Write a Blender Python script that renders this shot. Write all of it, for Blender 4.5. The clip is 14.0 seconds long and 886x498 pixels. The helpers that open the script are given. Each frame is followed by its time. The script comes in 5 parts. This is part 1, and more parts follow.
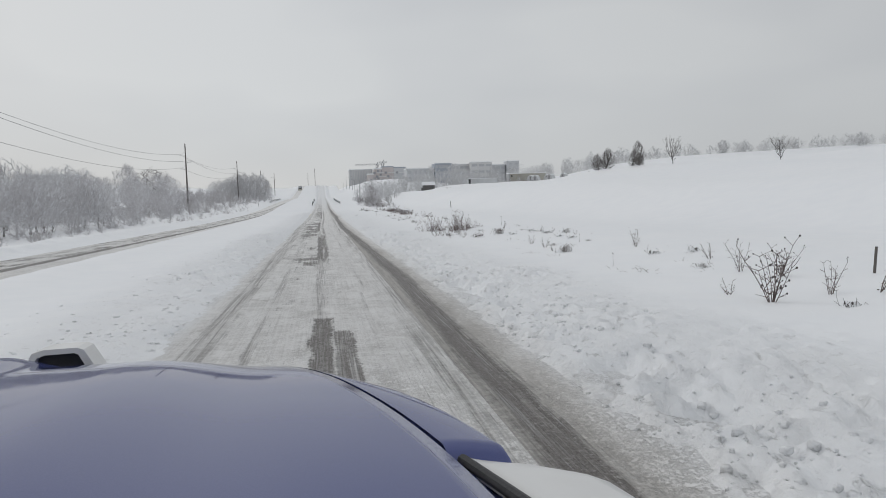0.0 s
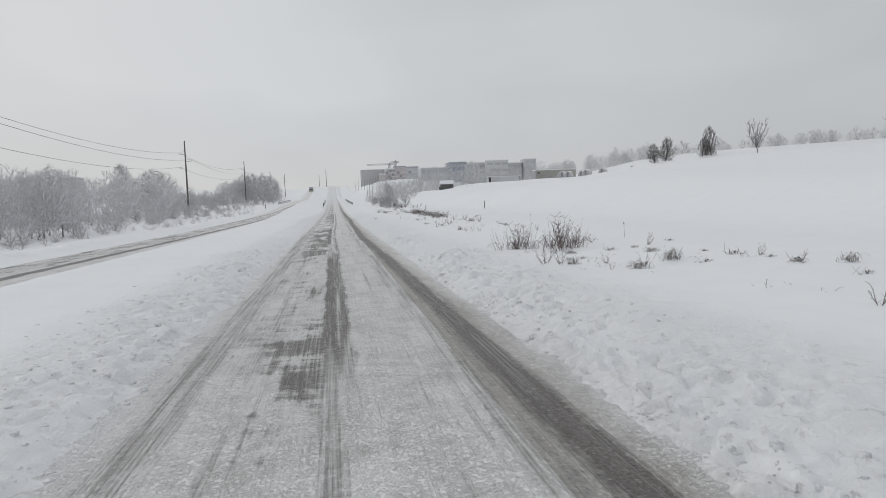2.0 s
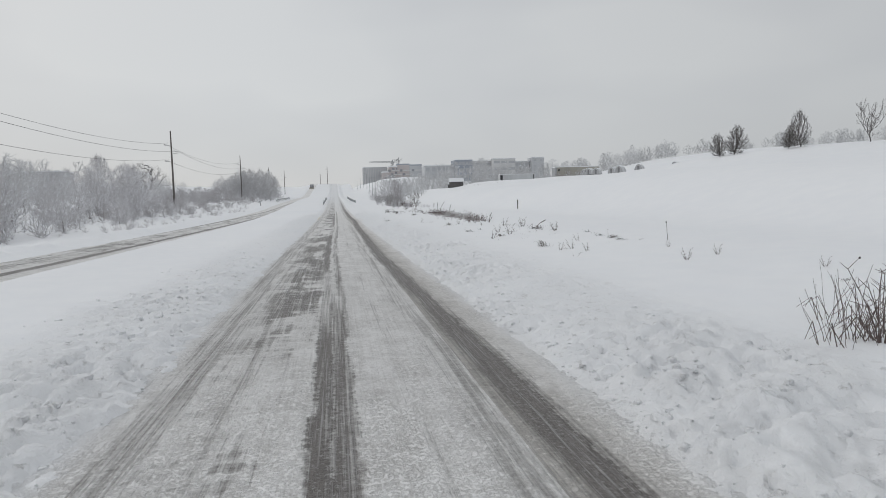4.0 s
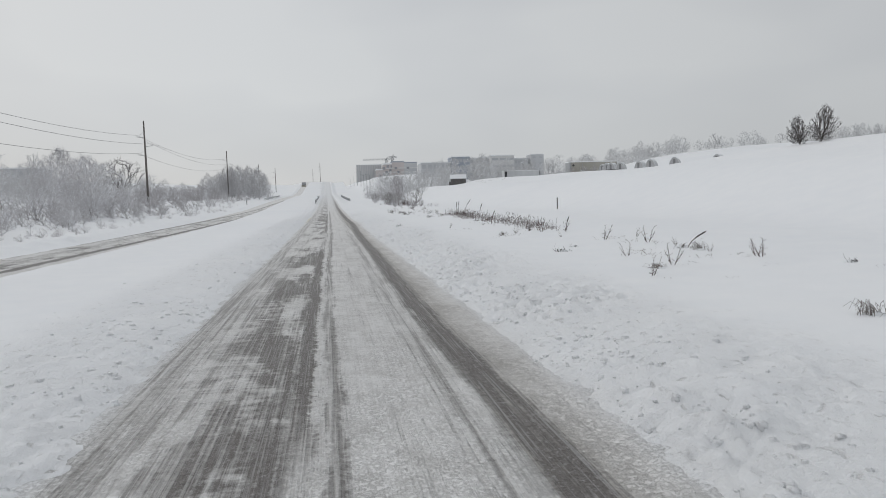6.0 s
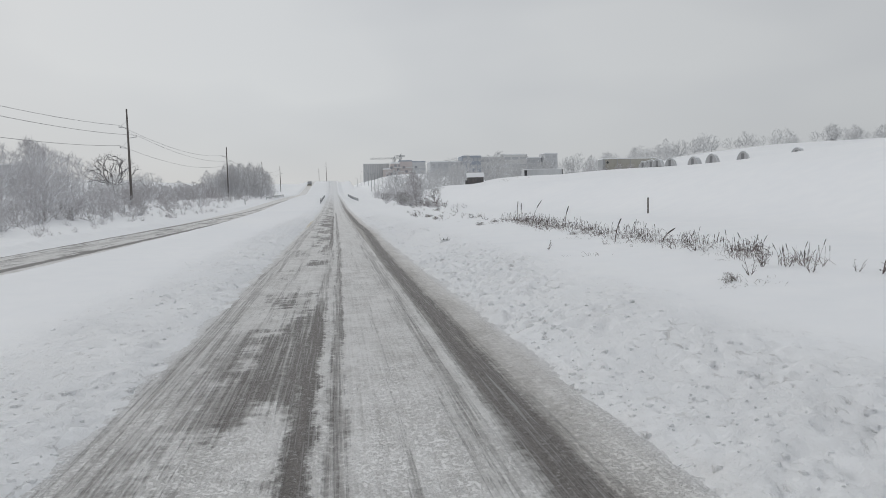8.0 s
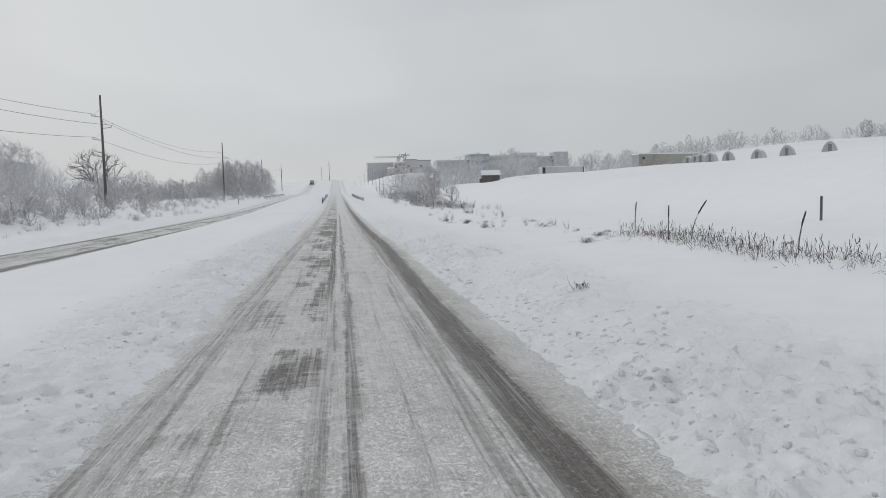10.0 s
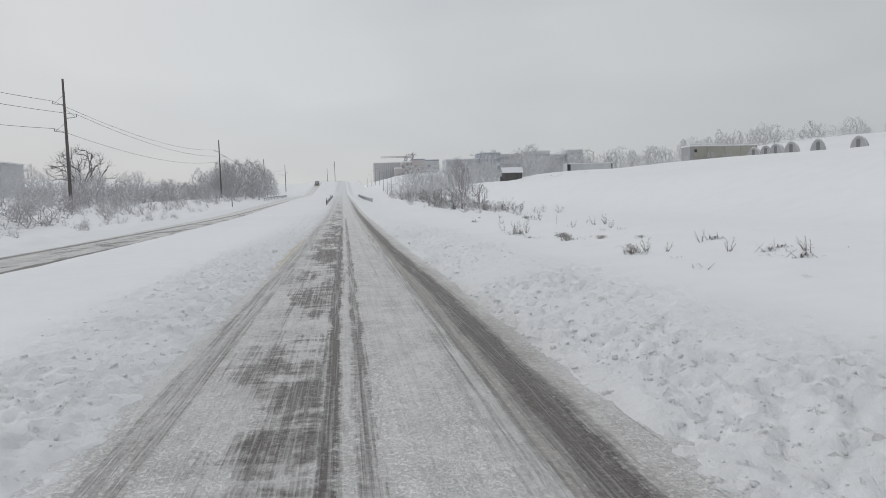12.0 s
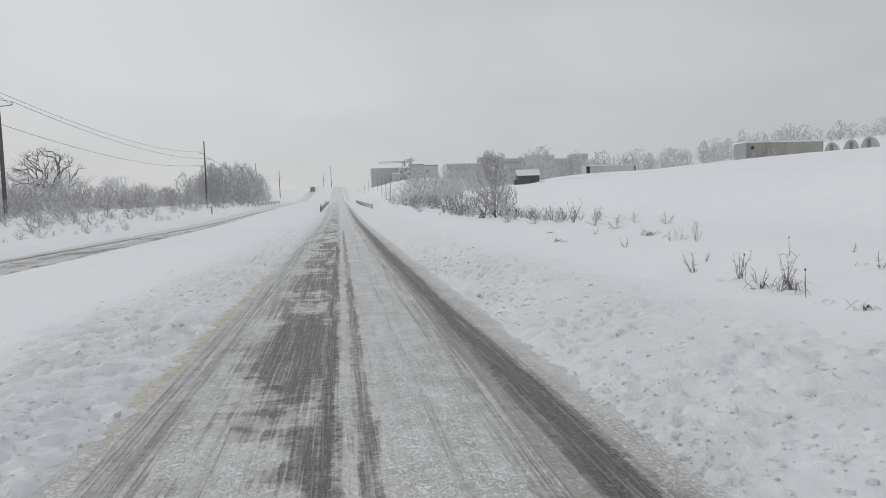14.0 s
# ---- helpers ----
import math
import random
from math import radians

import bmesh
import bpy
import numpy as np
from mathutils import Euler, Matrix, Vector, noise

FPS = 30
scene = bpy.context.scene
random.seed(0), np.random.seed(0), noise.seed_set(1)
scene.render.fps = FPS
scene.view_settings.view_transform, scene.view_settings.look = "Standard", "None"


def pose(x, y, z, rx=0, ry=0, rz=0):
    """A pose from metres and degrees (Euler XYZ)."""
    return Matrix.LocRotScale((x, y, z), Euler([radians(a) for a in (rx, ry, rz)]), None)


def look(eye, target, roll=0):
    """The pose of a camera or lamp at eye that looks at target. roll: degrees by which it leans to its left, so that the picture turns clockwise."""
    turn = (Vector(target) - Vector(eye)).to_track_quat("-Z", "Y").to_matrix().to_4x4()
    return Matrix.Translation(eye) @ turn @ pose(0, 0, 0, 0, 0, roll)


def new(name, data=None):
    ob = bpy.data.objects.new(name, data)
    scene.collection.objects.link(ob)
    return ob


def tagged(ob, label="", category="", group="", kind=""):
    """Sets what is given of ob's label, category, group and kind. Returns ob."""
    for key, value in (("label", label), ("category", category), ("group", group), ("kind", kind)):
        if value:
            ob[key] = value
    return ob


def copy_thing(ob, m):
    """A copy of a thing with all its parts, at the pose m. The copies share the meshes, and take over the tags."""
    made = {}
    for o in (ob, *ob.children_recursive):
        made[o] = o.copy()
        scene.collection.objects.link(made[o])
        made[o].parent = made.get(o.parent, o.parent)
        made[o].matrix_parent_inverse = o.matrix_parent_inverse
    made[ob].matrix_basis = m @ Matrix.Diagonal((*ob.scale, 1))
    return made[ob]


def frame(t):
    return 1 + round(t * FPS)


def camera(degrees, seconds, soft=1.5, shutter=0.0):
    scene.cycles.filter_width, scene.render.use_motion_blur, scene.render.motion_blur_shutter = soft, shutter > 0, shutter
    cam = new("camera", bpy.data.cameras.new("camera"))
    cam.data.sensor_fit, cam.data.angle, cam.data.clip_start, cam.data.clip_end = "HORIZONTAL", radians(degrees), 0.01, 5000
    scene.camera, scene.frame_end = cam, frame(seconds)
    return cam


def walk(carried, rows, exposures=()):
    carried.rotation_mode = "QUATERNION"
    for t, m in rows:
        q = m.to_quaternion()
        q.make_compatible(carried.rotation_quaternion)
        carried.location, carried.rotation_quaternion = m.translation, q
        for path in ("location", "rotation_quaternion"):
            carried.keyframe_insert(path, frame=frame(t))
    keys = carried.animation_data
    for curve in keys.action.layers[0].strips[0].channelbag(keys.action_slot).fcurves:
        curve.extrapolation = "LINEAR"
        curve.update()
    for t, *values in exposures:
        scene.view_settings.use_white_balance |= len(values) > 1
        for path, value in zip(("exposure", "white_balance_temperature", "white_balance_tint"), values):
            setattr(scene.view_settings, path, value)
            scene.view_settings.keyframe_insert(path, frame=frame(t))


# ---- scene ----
cam = camera(66.3, 14.0, soft=0.9)
EYE = 1.6
ROWS = [  # seconds, metres driven, yaw, pitch, roll
    (0.0, 0.000, -10.08, -4.15, 1.65),
    (0.5, 3.269, -10.01, -4.19, 1.87),
    (1.0, 6.631, -9.63, -3.99, 2.09),
    (1.5, 9.982, -9.24, -4.12, 2.23),
    (2.0, 13.315, -9.13, -4.11, 2.22),
    (2.5, 16.675, -9.00, -4.21, 2.09),
    (3.0, 20.124, -8.85, -4.11, 1.83),
    (5.5, 36.274, -9.42, -4.35, 1.64),
    (6.0, 39.548, -9.61, -4.34, 1.70),
    (6.5, 42.918, -9.74, -4.41, 1.78),
    (7.0, 46.348, -9.61, -4.39, 1.92),
    (7.5, 49.746, -9.28, -4.36, 1.55),
    (8.0, 53.071, -9.10, -4.30, 1.39),
    (10.5, 69.252, -8.74, -4.33, 1.36),
    (11.0, 72.701, -8.55, -4.45, 1.48),
    (11.5, 76.249, -8.44, -4.44, 1.53),
    (12.0, 79.788, -8.36, -4.24, 1.65),
    (12.5, 83.213, -8.44, -4.04, 1.55),
    (13.0, 86.715, -8.45, -3.93, 1.58),
    (13.5, 90.129, -8.56, -3.84, 1.61),
    (14.0, 93.543, -8.65, -3.73, 1.76),
]
walk(cam, [(t, pose(0, y, EYE, 90 + pitch, roll, yaw)) for t, y, yaw, pitch, roll in ROWS])

# ---- sky and light: an even winter overcast ----
world = bpy.data.worlds.new("overcast_sky")
scene.world = world
world.use_nodes = True
wn, wl = world.node_tree.nodes, world.node_tree.links
wn.clear()
w_out, w_bg = wn.new("ShaderNodeOutputWorld"), wn.new("ShaderNodeBackground")
w_sky = wn.new("ShaderNodeTexSky")
w_sky.sky_type, w_sky.sun_disc = "NISHITA", False
w_sky.sun_elevation, w_sky.sun_rotation = radians(28), radians(-35)
w_scale = wn.new("ShaderNodeVectorMath")
w_scale.operation, w_scale.inputs["Scale"].default_value = "SCALE", 0.06
wl.new(w_sky.outputs[0], w_scale.inputs[0])
w_geo = wn.new("ShaderNodeTexCoord")
w_map = wn.new("ShaderNodeMapping")
w_map.inputs["Scale"].default_value = (1.0, 1.0, 2.6)
wl.new(w_geo.outputs["Generated"], w_map.inputs[0])
w_noise = wn.new("ShaderNodeTexNoise")
w_noise.inputs["Scale"].default_value, w_noise.inputs["Detail"].default_value = 1.7, 3.0
w_noise.inputs["Roughness"].default_value = 0.45
wl.new(w_map.outputs[0], w_noise.inputs["Vector"])
w_cloud = wn.new("ShaderNodeValToRGB")
w_cloud.color_ramp.elements[0].position, w_cloud.color_ramp.elements[0].color = 0.30, (0.49, 0.508, 0.540, 1)
w_cloud.color_ramp.elements[1].position, w_cloud.color_ramp.elements[1].color = 0.66, (0.640, 0.655, 0.665, 1)
wl.new(w_noise.outputs["Fac"], w_cloud.inputs[0])
w_sep = wn.new("ShaderNodeSeparateXYZ")
wl.new(w_geo.outputs["Generated"], w_sep.inputs[0])
w_up = wn.new("ShaderNodeMapRange")  # an overcast sky brightens toward the zenith
w_up.inputs["From Min"].default_value, w_up.inputs["From Max"].default_value = 0.30, 1.0
w_up.inputs["To Min"].default_value, w_up.inputs["To Max"].default_value = 1.0, 1.12
wl.new(w_sep.outputs["Z"], w_up.inputs["Value"])
w_bright = wn.new("ShaderNodeVectorMath")
w_bright.operation = "SCALE"
wl.new(w_cloud.outputs[0], w_bright.inputs[0])
w_side = wn.new("ShaderNodeMapRange")  # the cloud is thicker to the east
w_side.inputs["From Min"].default_value, w_side.inputs["From Max"].default_value = -0.1, 0.8
w_side.inputs["To Min"].default_value, w_side.inputs["To Max"].default_value = 1.02, 0.86
wl.new(w_sep.outputs["X"], w_side.inputs["Value"])
w_both = wn.new("ShaderNodeMath")
w_both.operation = "MULTIPLY"
wl.new(w_up.outputs[0], w_both.inputs[0])
wl.new(w_side.outputs[0], w_both.inputs[1])
wl.new(w_both.outputs[0], w_bright.inputs["Scale"])
w_mix = wn.new("ShaderNodeMix")
w_mix.data_type, w_mix.inputs["Factor"].default_value = "RGBA", 0.92
wl.new(w_scale.outputs[0], w_mix.inputs["A"])
wl.new(w_bright.outputs[0], w_mix.inputs["B"])
wl.new(w_mix.outputs["Result"], w_bg.inputs["Color"])
w_bg.inputs["Strength"].default_value = 1.0
wl.new(w_bg.outputs[0], w_out.inputs[0])

sun = new("sun", bpy.data.lights.new("sun", "SUN"))
sun.data.energy, sun.data.angle, sun.data.color = 0.5, radians(25), (1.0, 0.97, 0.93)
sun.matrix_world = look((-60, 50, 45), (0, 0, 0))


# ---- materials ----
class Nodes:
    """A small writer of node materials."""

    def __init__(self, name, rough=0.8, metal=0.0):
        self.mat = bpy.data.materials.new(name)
        self.mat.use_nodes = True
        self.t = self.mat.node_tree
        self.bsdf = self.t.nodes["Principled BSDF"]
        self.bsdf.inputs["Roughness"].default_value = rough
        self.bsdf.inputs["Metallic"].default_value = metal
        self.pos = self.add("ShaderNodeTexCoord").outputs["Object"]

    def add(self, kind):
        return self.t.nodes.new(kind)

    def link(self, a, b):
        self.t.links.new(a, b)

    def scaled(self, vec):
        m = self.add("ShaderNodeMapping")
        m.inputs["Scale"].default_value = vec
        self.link(self.pos, m.inputs[0])
        return m.outputs[0]

    def noise(self, scale, detail=4, rough=0.55, vec=None, warp=0.0):
        n = self.add("ShaderNodeTexNoise")
        n.inputs["Scale"].default_value, n.inputs["Detail"].default_value = scale, detail
        n.inputs["Roughness"].default_value, n.inputs["Distortion"].default_value = rough, warp
        self.link(vec or self.pos, n.inputs["Vector"])
        return n.outputs["Fac"]

    def ramp(self, fac, *stops):
        r = self.add("ShaderNodeValToRGB")
        e = r.color_ramp.elements
        while len(e) < len(stops):
            e.new(0.5)
        for el, (p, c) in zip(e, stops):
            el.position, el.color = p, (c, c, c, 1) if isinstance(c, (int, float)) else (*c, 1)
        self.link(fac, r.inputs[0])
        return r.outputs[0]

    def math(self, op, a, b=None, c=None, clamp=False):
        m = self.add("ShaderNodeMath")
        m.operation, m.use_clamp = op, clamp
        for i, v in enumerate((a, b, c)):
            if isinstance(v, (int, float)):
                m.inputs[i].default_value = v
            elif v is not None:
                self.link(v, m.inputs[i])
        return m.outputs[0]

    def mix(self, fac, a, b):
        m = self.add("ShaderNodeMix")
        m.data_type = "RGBA"
        for v, s in ((fac, m.inputs["Factor"]), (a, m.inputs["A"]), (b, m.inputs["B"])):
            if isinstance(v, (int, float)):
                s.default_value = v
            elif isinstance(v, tuple):
                s.default_value = (*v, 1)
            else:
                self.link(v, s)
        return m.outputs["Result"]

    def xyz(self, vec=None):
        s = self.add("ShaderNodeSeparateXYZ")
        self.link(vec or self.pos, s.inputs[0])
        return s.outputs

    def band(self, v, lo, hi, soft):
        """1 between lo and hi, falling to 0 over soft on both sides."""
        m = self.add("ShaderNodeMapRange")
        m.interpolation_type = "SMOOTHSTEP"
        self.link(v, m.inputs["Value"])
        m.inputs["From Min"].default_value, m.inputs["From Max"].default_value = lo - soft, lo + soft
        k = self.add("ShaderNodeMapRange")
        k.interpolation_type = "SMOOTHSTEP"
        self.link(v, k.inputs["Value"])
        k.inputs["From Min"].default_value, k.inputs["From Max"].default_value = hi - soft, hi + soft
        k.inputs["To Min"].default_value, k.inputs["To Max"].default_value = 1.0, 0.0
        return self.math("MULTIPLY", m.outputs[0], k.outputs[0])

    def color(self, c):
        if isinstance(c, tuple):
            self.bsdf.inputs["Base Color"].default_value = (*c, 1)
        else:
            self.link(c, self.bsdf.inputs["Base Color"])
        return self

    def rough(self, r):
        self.link(r, self.bsdf.inputs["Roughness"])
        return self

    def bump(self, h, strength=0.4, dist=0.02):
        b = self.add("ShaderNodeBump")
        b.inputs["Strength"].default_value, b.inputs["Distance"].default_value = strength, dist
        self.link(h, b.inputs["Height"])
        self.link(b.outputs[0], self.bsdf.inputs["Normal"])
        return self


def simple(name, a, b, scale=8.0, rough=0.8, metal=0.0, bump=0.2, dist=0.01, snow=0.0, stretch=(1, 1, 1)):
    """Two-tone surface with fine grain; snow: how much settled snow lies on faces that look up."""
    n = Nodes(name, rough, metal)
    v = n.scaled(stretch)
    big, fine = n.noise(scale * 0.25, 3, vec=v), n.noise(scale * 4, 5, vec=v)
    f = n.math("ADD", n.math("MULTIPLY", big, 0.6), n.math("MULTIPLY", fine, 0.4))
    c = n.mix(n.ramp(f, (0.35, 0), (0.65, 1)), a, b)
    if snow:
        up = n.xyz(n.add("ShaderNodeNewGeometry").outputs["Normal"])["Z"]
        drift = n.math("ADD", up, n.math("MULTIPLY", n.math("SUBTRACT", fine, 0.5), 0.9))
        c = n.mix(n.ramp(drift, (max(0.0, 0.75 - snow), 0), (max(0.1, 0.95 - snow), 1)), c, (0.80, 0.82, 0.84))
    n.color(c)
    if bump:
        n.bump(fine, bump, dist)
    return n.mat


def dirt_by_road(n, x, crumbs):
    """How much road grit and slush stains the snow: strong at the carriageway's east edge, thinning raggedly outwards. Gives the amount and the slush colour."""
    ragged = n.noise(1.0, 5, 0.62, n.scaled((2.2, 0.8, 1)), 0.6)
    m = n.add("ShaderNodeMapRange")
    wider = n.math("MULTIPLY", n.math("ADD", n.band(n.xyz()["Y"], -5, 27, 5), n.band(n.xyz()["Y"], 86, 98, 5)), -0.2)  # slush was flung further in two stretches
    n.link(n.math("ADD", n.math("ADD", x, wider), n.math("MULTIPLY", n.math("SUBTRACT", ragged, 0.5), 0.9)), m.inputs["Value"])
    m.inputs["From Min"].default_value, m.inputs["From Max"].default_value = 1.62, 2.42
    m.inputs["To Min"].default_value, m.inputs["To Max"].default_value = 1.0, 0.0
    f = m.outputs[0]
    speck = n.math("ADD", crumbs, n.math("MULTIPLY", n.math("SUBTRACT", 0.55, f), 0.28))
    slush = n.mix(n.ramp(speck, (0.38, 0), (0.60, 1)), SLUSH_DARK, SLUSH_PALE)
    return n.math("MULTIPLY", f, n.ramp(crumbs, (0.30, 0.5), (0.70, 0.9))), slush


SLUSH_DARK, SLUSH_PALE = (0.38, 0.355, 0.325), (0.80, 0.78, 0.75)


def snow_material():
    n = Nodes("snow", 0.62)
    big, mid, fine = n.noise(0.06, 3), n.noise(1.3, 5), n.noise(14, 6, 0.62)
    crumbs = n.noise(9, 6, 0.72, warp=0.6)
    tone = n.math("ADD", n.math("MULTIPLY", big, 0.5), n.math("MULTIPLY", mid, 0.5))
    c = n.mix(n.ramp(tone, (0.35, 0), (0.68, 1)), (0.86, 0.875, 0.895), (0.91, 0.918, 0.925))
    p = n.xyz()
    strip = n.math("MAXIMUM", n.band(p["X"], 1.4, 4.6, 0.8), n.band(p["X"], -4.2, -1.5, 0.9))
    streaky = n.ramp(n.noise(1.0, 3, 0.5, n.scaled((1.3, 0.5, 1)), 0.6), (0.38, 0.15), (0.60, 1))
    # grey painted into the pits for the shade of hollows, with some dirt
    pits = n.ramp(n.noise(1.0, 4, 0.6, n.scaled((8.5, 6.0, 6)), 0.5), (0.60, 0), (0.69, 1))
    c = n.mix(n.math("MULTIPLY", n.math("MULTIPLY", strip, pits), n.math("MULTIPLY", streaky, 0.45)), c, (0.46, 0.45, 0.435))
    near = n.band(p["X"], 0, 8, 0.5)
    amount, slush = dirt_by_road(n, p["X"], n.noise(16, 5, 0.7))
    c = n.mix(n.math("MULTIPLY", near, amount), c, slush)
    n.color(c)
    cell = n.add("ShaderNodeTexVoronoi")
    cell.inputs["Scale"].default_value, cell.inputs["Randomness"].default_value = 7.5, 1.0
    n.link(n.pos, cell.inputs["Vector"])
    clods = n.math("SUBTRACT", 1.0, cell.outputs["Distance"])
    h = n.math("ADD", n.math("MULTIPLY", mid, 0.5), n.math("MULTIPLY", fine, 0.2))
    h = n.math("ADD", h, n.math("MULTIPLY", strip, n.math("ADD", n.math("MULTIPLY", clods, 0.35), n.math("MULTIPLY", crumbs, 1.2))))
    h = n.math("SUBTRACT", h, n.math("MULTIPLY", n.math("MULTIPLY", strip, pits), n.math("MULTIPLY", streaky, 0.9)))
    grains = n.ramp(n.noise(19, 5, 0.68, warp=0.4), (0.40, 0), (0.60, 1))
    chips = n.add("ShaderNodeTexVoronoi")
    chips.inputs["Scale"].default_value = 17.0
    n.link(n.pos, chips.inputs["Vector"])
    broken = n.ramp(n.noise(1.1, 4, 0.6, warp=0.5), (0.38, 0.15), (0.58, 1))  # crumbly in places, wind-smoothed in others
    crumbly = n.math("ADD", n.math("MULTIPLY", grains, 0.55), n.math("MULTIPLY", n.math("SUBTRACT", 0.6, chips.outputs["Distance"]), 0.7))
    h = n.math("ADD", h, n.math("MULTIPLY", n.math("MULTIPLY", strip, broken), n.math("MULTIPLY", crumbly, 0.38)))
    n.bump(h, 0.65, 0.05)
    n.bsdf.inputs["Specular IOR Level"].default_value = 0.25
    return n.mat


def road_material(name, tracks, patchy, edge, bends=((0, 0), (120, 0))):
    """Packed snow over asphalt, laid bare in wheel tracks (lateral from, to) and in scoured patches between patchy's two edges."""
    n = Nodes(name, 0.75)
    p = n.xyz()
    x, y = p["X"], p["Y"]
    sway = n.ramp(n.math("DIVIDE", y, 120), *[(k / 120, 0.5 + d) for k, d in bends])  # the tracks swing gently within the lane
    xs = n.math("SUBTRACT", x, n.math("SUBTRACT", sway, 0.5))
    frayed = n.math("ADD", n.math("MULTIPLY", n.math("SUBTRACT", n.noise(1.0, 4, 0.6, n.scaled((2.5, 1.1, 1)), 0.4), 0.5), 0.22), n.math("MULTIPLY", n.math("SUBTRACT", n.noise(13, 4, 0.65), 0.5), 0.16))
    xs = n.math("ADD", xs, frayed)
    swing = n.ramp(n.math("DIVIDE", y, 120), *[(k / 120, 0.5 + d) for k, d in ((0, -0.04), (8, -0.02), (15, 0.12), (29, 0.05), (42, -0.08), (51, -0.20), (62, -0.10), (76, -0.06), (92, 0.16), (104, 0.05), (118, 0.02))])
    xr = n.math("ADD", n.math("SUBTRACT", x, n.math("SUBTRACT", swing, 0.5)), n.math("MULTIPLY", frayed, 0.8)) if edge[2] else xs
    streak = n.noise(1.0, 5, 0.6, n.scaled((11, 0.22, 1)))
    fine_streak = n.noise(1.0, 3, 0.6, n.scaled((34, 0.45, 1)))
    blotch = n.noise(1.0, 5, 0.6, n.scaled((1.1, 0.34, 1)), 0.5)
    cross = n.noise(1.0, 5, 0.62, n.scaled((0.8, 3.4, 1)), 0.8)
    grain = n.noise(34, 5, 0.7)
    crumbs = n.noise(11, 5, 0.7)
    bare = None
    for lo, hi, soft, power, *reach in tracks:
        b = n.math("MULTIPLY", n.band(xr if lo > 0.5 else xs, lo, hi, soft), power)
        if reach:
            b = n.math("MULTIPLY", b, n.band(y, *reach))
        bare = b if bare is None else n.math("MAXIMUM", bare, b)
    lo, hi, share = patchy
    drift = n.math("ADD", n.math("MULTIPLY", blotch, 0.60), n.math("ADD", n.math("MULTIPLY", cross, 0.24), n.math("MULTIPLY", n.noise(2.3, 6, 0.65, warp=1.0), 0.16)))
    if edge[2]:  # drifts lie deeper in some stretches than in others
        depth = n.ramp(n.math("DIVIDE", y, 120), *[(k / 120, v) for k, v in ((0, 0.16), (17, 0.2), (22, 0.6), (27, 0.34), (38, 0.42), (44, 0.62), (48, 0.5), (53, 0.7), (58, 0.5), (61.5, 0.8), (64, 0.42), (72, 0.42), (85, 0.45), (95, 0.5), (102, 0.64), (112, 0.62), (118, 0.55))])
        drift = n.math("ADD", drift, n.math("MULTIPLY", n.math("SUBTRACT", depth, 0.5), 0.34))
    scour = n.ramp(drift, (0.445 - share, 0), (0.555 - share, 1))
    zone = n.math("ADD", n.math("MULTIPLY", n.band(xs, lo, hi, 0.15), 0.55), n.math("MULTIPLY", n.band(xs, lo * 0.62, hi, 0.25), 0.45))
    scour = n.math("MULTIPLY", zone, scour)
    bare = n.math("MAXIMUM", bare, n.math("MULTIPLY", scour, 0.80))
    noise_sum = n.math("ADD", n.math("MULTIPLY", streak, 0.38), n.math("ADD", n.math("MULTIPLY", fine_streak, 0.52), n.math("MULTIPLY", crumbs, 0.30)))
    bare = n.math("ADD", n.math("MULTIPLY", bare, 0.86), n.math("MULTIPLY", n.math("SUBTRACT", noise_sum, 0.60), 2.6))
    bare = n.ramp(bare, (0.22, 0), (0.74, 1))
    asphalt = n.mix(n.ramp(n.math("ADD", n.math("MULTIPLY", grain, 0.6), n.math("MULTIPLY", streak, 0.4)), (0.35, 0), (0.66, 1)), (0.080, 0.069, 0.062), (0.195, 0.178, 0.165))
    salt = n.math("MAXIMUM", n.ramp(fine_streak, (0.55, 0), (0.66, 1)), n.ramp(n.noise(26, 4, 0.7), (0.56, 0), (0.66, 1)))
    asphalt = n.mix(n.math("MULTIPLY", salt, 0.45), asphalt, (0.56, 0.555, 0.55))
    packed = n.mix(n.ramp(n.math("ADD", n.math("MULTIPLY", crumbs, 0.35), n.math("ADD", n.math("MULTIPLY", fine_streak, 0.27), n.math("MULTIPLY", n.noise(2.2, 5, 0.65, warp=0.8), 0.38))), (0.34, 0), (0.54, 1)), (0.57, 0.558, 0.54), (0.86, 0.855, 0.845))
    if edge[2]:
        packed = n.mix(n.math("SUBTRACT", 1.0, n.band(x, -1.95, 2.15, 0.15)), packed, (0.84, 0.85, 0.86))
        amount, slush = dirt_by_road(n, n.math("ADD", x, n.math("MULTIPLY", n.math("LESS_THAN", x, 1.3), 9)), n.noise(16, 5, 0.7))
        packed = n.mix(amount, packed, slush)
    grit = n.ramp(n.noise(30, 4, 0.75), (0.47, 0), (0.56, 1))
    worn = n.ramp(n.noise(1.0, 4, 0.6, n.scaled((2.6, 0.5, 1)), 0.4), (0.40, 0), (0.62, 1))  # grit is ground into some strips only
    packed = n.mix(n.math("MULTIPLY", n.math("MULTIPLY", grit, worn), 0.36), packed, (0.30, 0.285, 0.27))
    if edge[2]:  # haze painted in: beyond the dip the climbing road pales with distance
        far_haze = n.ramp(n.math("DIVIDE", y, 700), (0.17, 0), (0.34, 0.75), (0.6, 0.95))
        bare = n.math("MULTIPLY", bare, n.math("SUBTRACT", 1.0, far_haze))
        packed = n.mix(far_haze, packed, (0.78, 0.79, 0.80))
    c = n.mix(bare, packed, asphalt)
